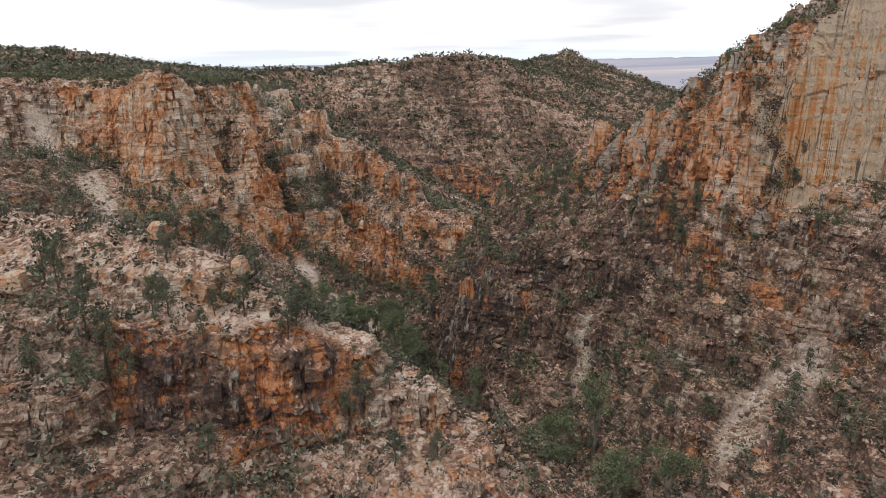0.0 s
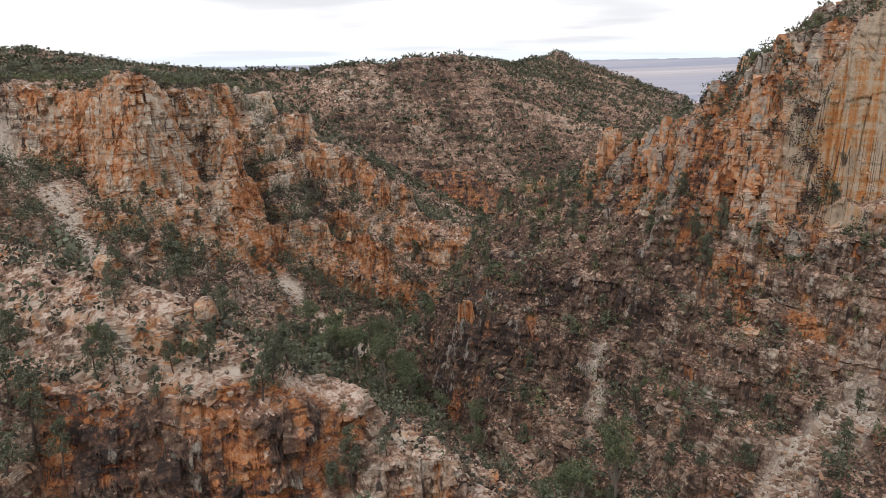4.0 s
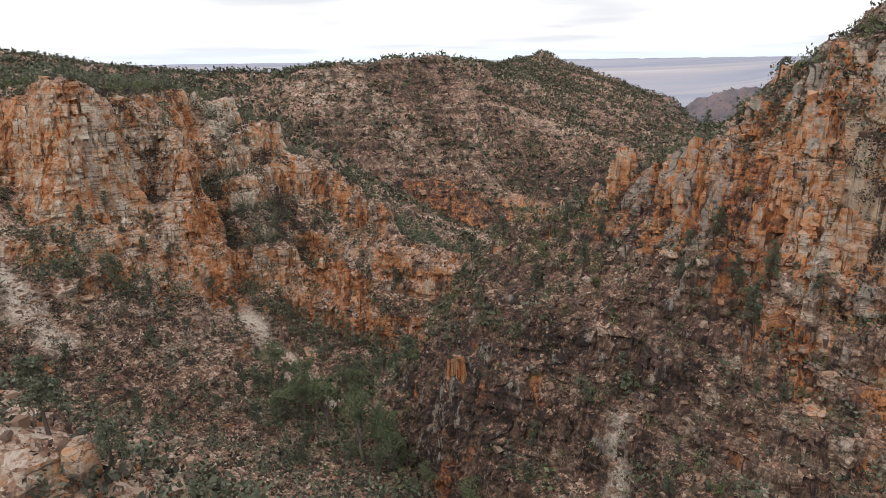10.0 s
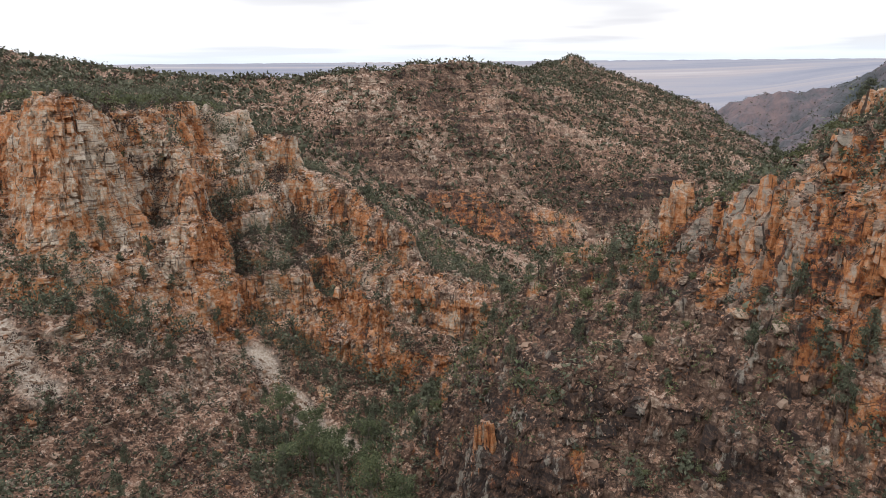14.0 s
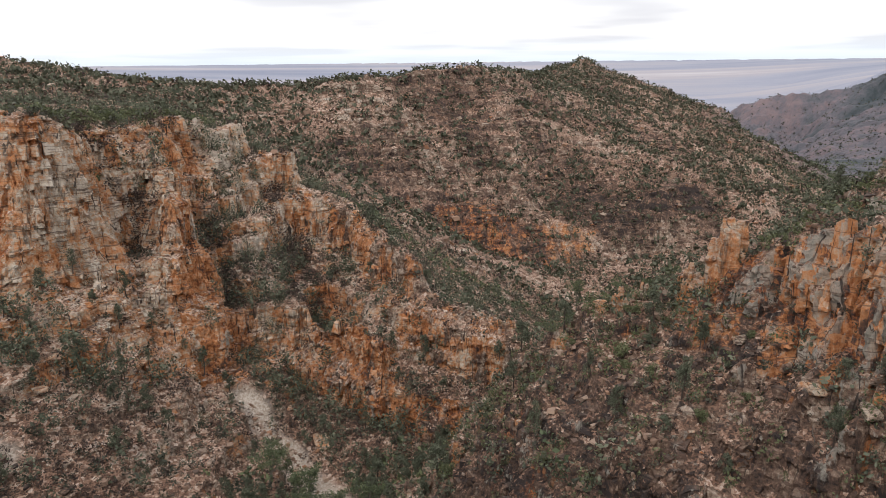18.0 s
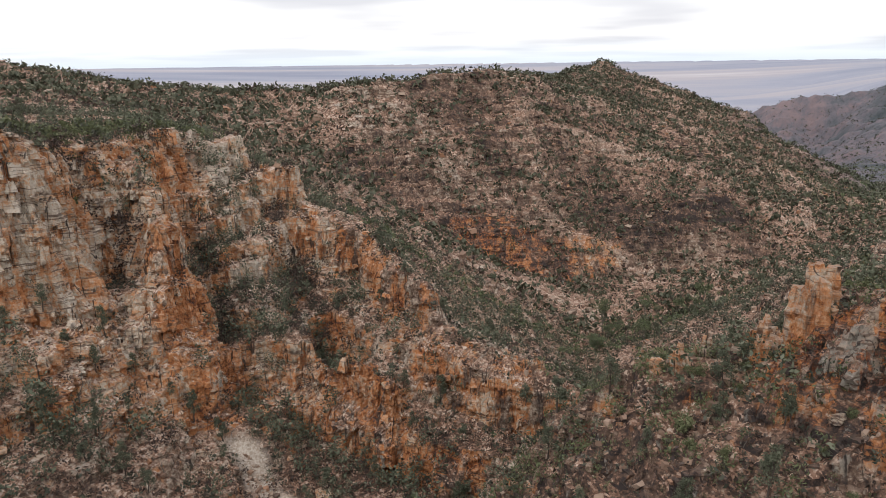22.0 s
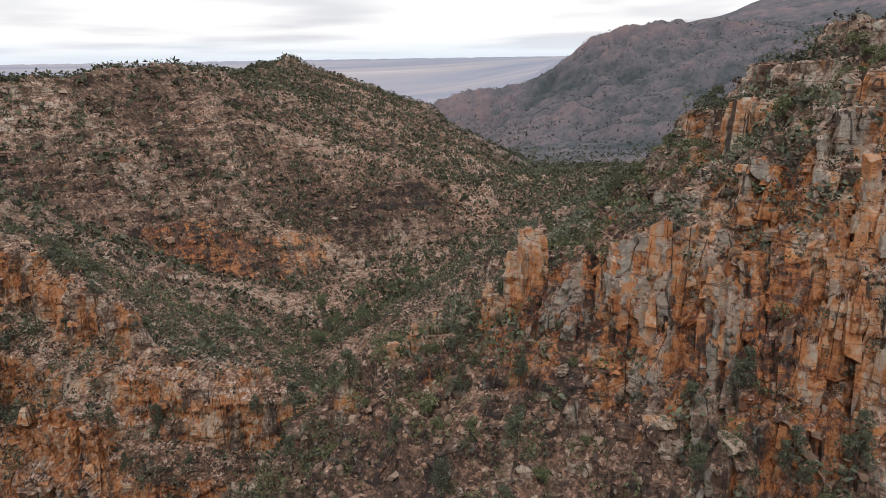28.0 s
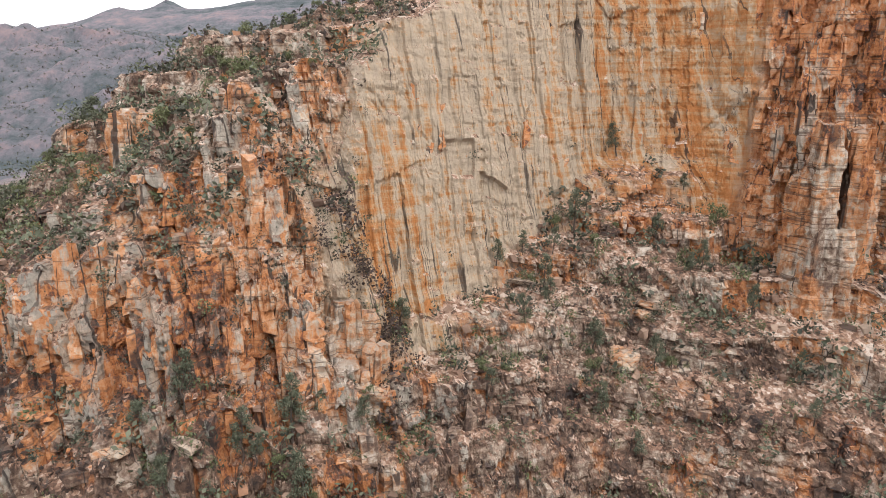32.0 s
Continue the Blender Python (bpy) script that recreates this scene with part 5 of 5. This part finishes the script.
def jointed(name, c, out, wide, deep, high, sink, label, seed, wobble=0.25, lift=0.0):
    """Angular blocks set in the slope along its beds and joints, each with broken corners."""
    rng = np.random.default_rng(seed)
    n = len(c)
    ang = np.arctan2(out[:, 1], out[:, 0]) + rng.normal(size=n) * wobble
    corner = np.array([(x, y, z) for z in (-0.5, 0.5) for y in (-0.5, 0.5) for x in (-0.5, 0.5)])
    face = np.array([(0, 2, 3, 1), (4, 5, 7, 6), (0, 1, 5, 4), (2, 6, 7, 3), (0, 4, 6, 2), (1, 3, 7, 5)])
    B = corner[None] + rng.normal(size=(n, 8, 3)) * np.array([0.13, 0.13, 0.10])
    B[:, 4:, :2] *= rng.uniform(0.5, 1.0, (n, 1, 1))
    B[np.arange(n), 4 + rng.integers(0, 4, n), 2] -= rng.uniform(0, 0.7, n)
    o, u, z = B[..., 0] * deep[:, None], B[..., 1] * wide[:, None], B[..., 2] * high[:, None]
    tip = rng.normal(size=n)[:, None] * 0.06
    o = o + z * tip - (sink * deep)[:, None]
    z = z + (lift * high)[:, None] + 0.05 * u * rng.normal(size=n)[:, None]
    ca, sa = np.cos(ang)[:, None], np.sin(ang)[:, None]
    W = np.stack([c[:, None, 0] + o * ca - u * sa, c[:, None, 1] + o * sa + u * ca, c[:, None, 2] + z], -1)
    tone, warm, lichen, _, _ = colour_fields(c[:, 0], c[:, 1], c[:, 2], smooth(0.5, 1.5, slope(c[:, 0], c[:, 1])))
    layers = {k: np.repeat(v, 8) for k, v in (("tone", tone), ("warm", warm), ("lichen", lichen))}
    ob = new(name, sheet_mesh(name, W.reshape(-1, 3), (face[None] + 8 * np.arange(n)[:, None, None]).reshape(-1, 4), layers))
    ob.data.materials.append(BLOCK_MAT)
    return tagged(ob, label, "rock", kind="stuff")


FS = slope(FACE_C[:, 0], FACE_C[:, 1])
FD = path_distance(FACE_C[:, 0], FACE_C[:, 1], FACE_C[:, 2])
a0, a1 = np.degrees(np.arctan2(FACE_C[:, 0], FACE_C[:, 1] + 8)), np.degrees(np.arctan2(FACE_C[:, 0] + 5, FACE_C[:, 1] - 84))
SEEN = (np.abs(a0) < 36) | ((a1 > -36) & (a1 < 108))
OPEN = SEEN * (1 - 0.95 * near_only(SCREE_PLAN, FACE_C[:, 0], FACE_C[:, 1])) * (1 - 0.93 * np.minimum(1, np.maximum(smooth(9, 6, along(RETURN_WALL + WALL, FACE_C[:, 0], FACE_C[:, 1])), smooth(8, 5, along(ORANGE_WALL, FACE_C[:, 0], FACE_C[:, 1]))) * smooth(1.0, 1.8, FS)))
q = FACE_C / 23.0
bed = (FACE_C[:, 2] + 0.06 * FACE_C[:, 0] + 2.0 * vnoise(q * np.array([1, 1, 0]), 41)) / 4.6
BANDS = smooth(0.5, 0.36, np.abs(bed - np.floor(bed) - 0.5)) * smooth(-0.35, 0.15, vnoise(q * 1.7, 47))
near_w = smooth(330, 120, FD) * (FD < 330) + 0.1 * (FD < 330)
rng = np.random.default_rng(31)

n = 15000
c, out = stony(n, 311, OPEN * near_w * (0.12 + BANDS) * smooth(0.3, 0.6, FS) * smooth(2.2, 1.3, FS))
size = rng.uniform(0, 1, n) ** 3
jointed("ledge_blocks", c, out, 0.45 + 2.0 * size, 0.5 + 1.1 * size, 0.3 + 0.8 * size * rng.uniform(0.5, 1.4, n), rng.uniform(0.15, 0.5, n), "broken ledges of cream and brown jointed rock across the slopes", 32, 0.4)
n = 6500
c, out = stony(n, 312, OPEN * near_w * smooth(1.1, 1.7, FS) * (0.3 + near_only(UPRIGHT, FACE_C[:, 0], FACE_C[:, 1])))
size = rng.uniform(0, 1, n) ** 2.4
east = c[:, 0] > 22
jointed("cliff_blocks", c, out, 0.4 + np.where(east, 1.1, 1.7) * size, 0.7 + 1.0 * size, 0.6 + np.where(east, 4.0, 2.0) * size * rng.uniform(0.4, 1.2, n), rng.uniform(0.3, 0.55, n), "upright jointed blocks of the orange and grey cliffs", 33, 0.3, -0.1)
n = 7000
far_w = OPEN * (FACE_C[:, 1] > 318) * (FD < 780) * (np.abs(FACE_C[:, 0] - 40) < 290) * smooth(0.2, 0.5, FS)
c, out = stony(n, 313, far_w * (0.15 + BANDS))
size = rng.uniform(0, 1, n) ** 2
jointed("hill_ledges", c, out, 1.4 + 4.6 * size, 1.0 + 1.6 * size, 0.5 + 1.0 * size, rng.uniform(0.1, 0.4, n), "pale rock ledges stepping across the hillside", 34)

# ---------------------------------------------------------------- scattered scrub
def scatter(name, pts, sizes, material, label, category, seed, leaves=12, leaf=0.3, squash=0.8, variants=10):
    rng = np.random.default_rng(seed)
    T = np.array([leaf_cloud(rng, leaves, leaf, 0.5, squash) for _ in range(variants)])[rng.integers(0, variants, len(pts))]
    ang = rng.uniform(0, 6.283, len(pts))
    c, s = np.cos(ang)[:, None, None], np.sin(ang)[:, None, None]
    x, y, z = T[..., 0], T[..., 1], T[..., 2]
    W = np.stack([x * c - y * s, x * s + y * c, z + 0.38 * squash], -1) * sizes[:, None, None, None] + pts[:, None, None, :]
    ob = new(name, quads_mesh(name, W.reshape(-1, 4, 3), material))
    return tagged(ob, label, category, kind="stuff")


def spots(n, x0, x1, y0, y1, seed, steepest=1.1, patch=18.0, bare=-0.15):
    """Places for plants: not on cliffs, not on scree, in uneven drifts."""
    rng = np.random.default_rng(seed)
    x, y = rng.uniform(x0, x1, n), rng.uniform(y0, y1, n)
    q = np.stack([x, y, 0 * x], 1)
    keep = (slope(x, y) < steepest * rng.uniform(0.5, 1.15, n)) & (fbm(q / patch, 3, seed) > bare + rng.uniform(-0.35, 0.35, n)) & (scree_amount(x, y) < 0.3)
    x, y = x[keep], y[keep]
    return np.column_stack([x, y, land(x, y)])


def sizes_for(pts, lo, hi, seed, bias=2.0):
    rng = np.random.default_rng(seed)
    return lo + (hi - lo) * rng.uniform(0, 1, len(pts)) ** bias


def rubble(name, pts, sizes, label, seed):
    """Loose angular stones: boxes with uneven corners."""
    rng = np.random.default_rng(seed)
    corner = np.array([(x, y, z) for z in (-0.5, 0.5) for y in (-0.5, 0.5) for x in (-0.5, 0.5)])
    face = np.array([(0, 2, 3, 1), (4, 5, 7, 6), (0, 1, 5, 4), (2, 6, 7, 3), (0, 4, 6, 2), (1, 3, 7, 5)])
    n = len(pts)
    C = corner[None] * rng.uniform(0.5, 1.3, (n, 1, 3)) + rng.normal(size=(n, 8, 3)) * 0.12
    ang, tip = rng.uniform(0, 6.283, n), rng.normal(size=n) * 0.35
    c, s = np.cos(ang)[:, None], np.sin(ang)[:, None]
    ct, st = np.cos(tip)[:, None], np.sin(tip)[:, None]
    x, z = C[..., 0] * ct - C[..., 2] * st, C[..., 0] * st + C[..., 2] * ct
    y = C[..., 1]
    W = np.stack([x * c - y * s, x * s + y * c, z * 0.7 + 0.1], -1) * sizes[:, None, None] + pts[:, None, :]
    ob = new(name, sheet_mesh(name, W.reshape(-1, 3), (face[None] + 8 * np.arange(n)[:, None, None]).reshape(-1, 4), {}))
    ob.data.materials.append(STONE_MAT)
    return tagged(ob, label, "rubble", kind="stuff")


def make_stone_mat():
    k = Nodes("loose_stone")
    r = k.island()
    c = k.ramp(r, [(0.0, (0.10, 0.065, 0.05)), (0.3, (0.24, 0.145, 0.10)), (0.55, (0.37, 0.25, 0.18)), (0.8, (0.48, 0.38, 0.30)), (1.0, (0.38, 0.17, 0.08))])
    fine = k.noise(k.pos(), 3.0, 4, 0.7)
    c = k.mix(k.math("MULTIPLY", fine, 0.5), c, (0.20, 0.16, 0.14))
    return k.finish(c, 0.93, fine, 0.1)


STONE_MAT = make_stone_mat()


def bare(n, x0, x1, y0, y1, seed, steepest):
    rng = np.random.default_rng(seed)
    x, y = rng.uniform(x0, x1, n), rng.uniform(y0, y1, n)
    keep = slope(x, y) < steepest * rng.uniform(0.4, 1.1, n)
    x, y = x[keep], y[keep]
    return np.column_stack([x, y, land(x, y)])


pts = bare(15000, -110, 105, 55, 300, 121, 2.2)
rubble("rubble", pts, sizes_for(pts, 0.25, 1.1, 21, 3.0), "loose angular stones strewn over slopes and ledges", 21)
pts = bare(8000, -250, 260, 325, 720, 122, 2.5)
rubble("hill_rubble", pts, sizes_for(pts, 0.7, 2.6, 22, 2.5), "pale rock outcrops and stones on the hillside", 22)
pts = np.concatenate([belt(a, b, w * 0.55, n, 130 + i, 5) for i, (a, b, w, n) in enumerate([((43, 94), (56, 101), 3.6, 700), ((-42, 201), (-30, 191), 2.6, 350), ((28, 133), (23, 116), 2.2, 300), ((-112, 198), (-72, 165), 4, 600)])])
rubble("scree_stones", pts, sizes_for(pts, 0.15, 0.8, 23, 2.5), "pale grey stones of the scree slopes", 23)

pts = spots(70000, -330, 330, 325, 780, 101, 2.6, 25, -0.4)
scatter("far_scrub", pts, sizes_for(pts, 0.8, 4.6, 1, 2.4), HILL_MAT, "dark grey-green scrub and low pines dotted over stony hills", "scrub", 1, 7, 0.24, 1.05)
pts = spots(20000, -330, 330, 325, 780, 111, 2.6, 40, -0.2)
scatter("far_dry_scrub", pts, sizes_for(pts, 0.8, 3.0, 11, 2), DRY_MAT, "leafless purple-brown scrub over stony hills", "scrub", 11, 5, 0.28, 0.9)
pts = spots(34000, -150, 130, 35, 330, 102, 2.6, 16, -0.25)
scatter("grey_scrub", pts, sizes_for(pts, 0.45, 2.6, 2, 2.6), SHRUB_MAT, "grey-green shrubs on rocky slopes and ledges", "scrub", 2, 19, 0.145)
pts = spots(16000, -150, 130, 35, 330, 103, 2.8, 12, -0.15)
scatter("dry_scrub", pts, sizes_for(pts, 0.5, 2.4, 3, 2), DRY_MAT, "leafless purple-brown scrub on rocky slopes", "scrub", 3, 16, 0.15)
pts = np.concatenate([belt((30, 306), (110, 352), 9, 700, 141), belt((-34, 170), (0, 195), 6, 200, 142), belt((-28, 176), (8, 132), 8, 120, 147), belt((25, 190), (34, 260), 6, 400, 143), belt((-40, 308), (25, 308), 5, 260, 144), belt((200, 445), (330, 650), 16, 900, 145), belt((260, 600), (430, 900), 40, 1500, 148)])
scatter("creek_scrub", pts, sizes_for(pts, 0.8, 3.4, 5, 1.5), GUM_MAT, "green bushes crowding the creek bed", "scrub", 5, 16, 0.17)
pts = spots(8000, -120, 115, 50, 320, 146, 2.5, 16, -0.1)
scatter("tall_scrub", pts, sizes_for(pts, 1.3, 4.4, 6, 1.8), PINE_MAT, "dark green young pines and tall scrub on the slopes", "scrub", 6, 52, 0.084, 1.2)
pts = np.concatenate([belt((-72, 244), (-34, 214), 9, 70, 167, 9), belt((-62, 262), (-40, 236), 6, 40, 168, 9), belt((-104, 186), (-80, 160), 8, 60, 162), belt((-55, 222), (-25, 200), 10, 60, 163), belt((-84, 184), (-60, 190), 5, 40, 164), belt((30, 176), (75, 200), 9, 60, 165), belt((-110, 190), (-97, 196), 4, 40, 166, 9)])
scatter("young_pines", pts, sizes_for(pts, 2.0, 4.6, 8, 1.2), PINE_MAT, "dark green young pines on ledges and in the gullies", "pines", 8, 110, 0.07, 1.5)
pts = np.concatenate([belt((-78, 216), (-66, 216), 3, 90, 151, 9), belt((-70, 244), (-50, 222), 4, 120, 152, 9), belt((-50, 262), (-30, 226), 3.5, 200, 153, 9), belt((60, 131), (58, 120), 2, 60, 154, 9)])
scatter("gully_scrub", pts, sizes_for(pts, 1.2, 3.6, 7, 1.6), DRY_MAT, "dark brush filling the cliff gullies", "scrub", 7, 64, 0.08, 1.1)
pts = spots(22000, 250, 1250, 560, 1400, 104, 3.5, 90, -0.4)
scatter("range_scrub", pts, sizes_for(pts, 1.5, 5.0, 4, 2.5), SHRUB_MAT, "dark scrub on the distant range", "scrub", 4, 4, 0.3, 0.8)
pts = np.concatenate([belt((44, 156), (58, 128), 6, 420, 171, 9), belt((34, 160), (62, 122), 5, 260, 172, 9), belt((-84, 192), (-60, 215), 8, 260, 173, 9), belt((64, 118), (88, 100), 5, 160, 174, 9)])
scatter("cliff_scrub", pts, sizes_for(pts, 0.4, 1.9, 9, 2.0), SHRUB_MAT, "small grey-green shrubs rooted in the cliff ledges", "scrub", 9, 34, 0.085, 0.9)
pts = np.concatenate([belt((-170, 202), (-98, 222), 3.5, 420, 181, 9), belt((-98, 222), (-82, 214), 3, 160, 182, 9), belt((-83, 212), (-76, 250), 3, 320, 183, 9), belt((-76, 250), (-66, 268), 3, 160, 184, 9)])
scatter("bench_scrub", pts, sizes_for(pts, 0.9, 2.6, 10, 1.6), BUSH_MAT, "dense olive-green bushes along the bench above the cliff rim", "scrub", 10, 22, 0.14, 0.85)
pts = np.concatenate([belt((4, 150), (45, 168), 9, 200, 191, 3), belt((12, 140), (55, 118), 9, 200, 192, 3), belt((15, 165), (0, 184), 7, 260, 193, 3), belt((55, 112), (80, 88), 7, 160, 194, 3), belt((20, 178), (70, 196), 8, 400, 195, 3)])
scatter("slope_scrub", pts, sizes_for(pts, 0.7, 2.8, 12, 1.6), BUSH_MAT, "olive-green scrub thick on the gorge side", "scrub", 12, 48, 0.08, 0.95)
pts = np.concatenate([belt((-78, 172), (-40, 158), 9, 420, 201, 3), belt((-62, 186), (-40, 196), 7, 160, 202, 3), belt((-34, 206), (14, 204), 5, 320, 203, 4), belt((-56, 236), (-30, 218), 6, 200, 204, 4)])
scatter("gorge_brush", pts, sizes_for(pts, 0.7, 2.4, 14, 1.6), DRY_MAT, "leafless maroon-brown brush filling the hollows below the cliffs", "scrub", 14, 40, 0.085, 0.95)
pts = np.concatenate([belt((45, 166), (60, 176), 3.0, 110, 211, 4), belt((56, 158), (64, 168), 2.5, 70, 212, 4), belt((66, 177), (75, 202), 4, 110, 213, 4), belt((62, 150), (72, 148), 2.5, 50, 214, 4)])
scatter("ramp_scrub", pts, sizes_for(pts, 0.8, 2.3, 15, 1.4), BUSH_MAT, "olive-green bushes on the ramp behind the lower cliff", "scrub", 15, 44, 0.09, 0.85)
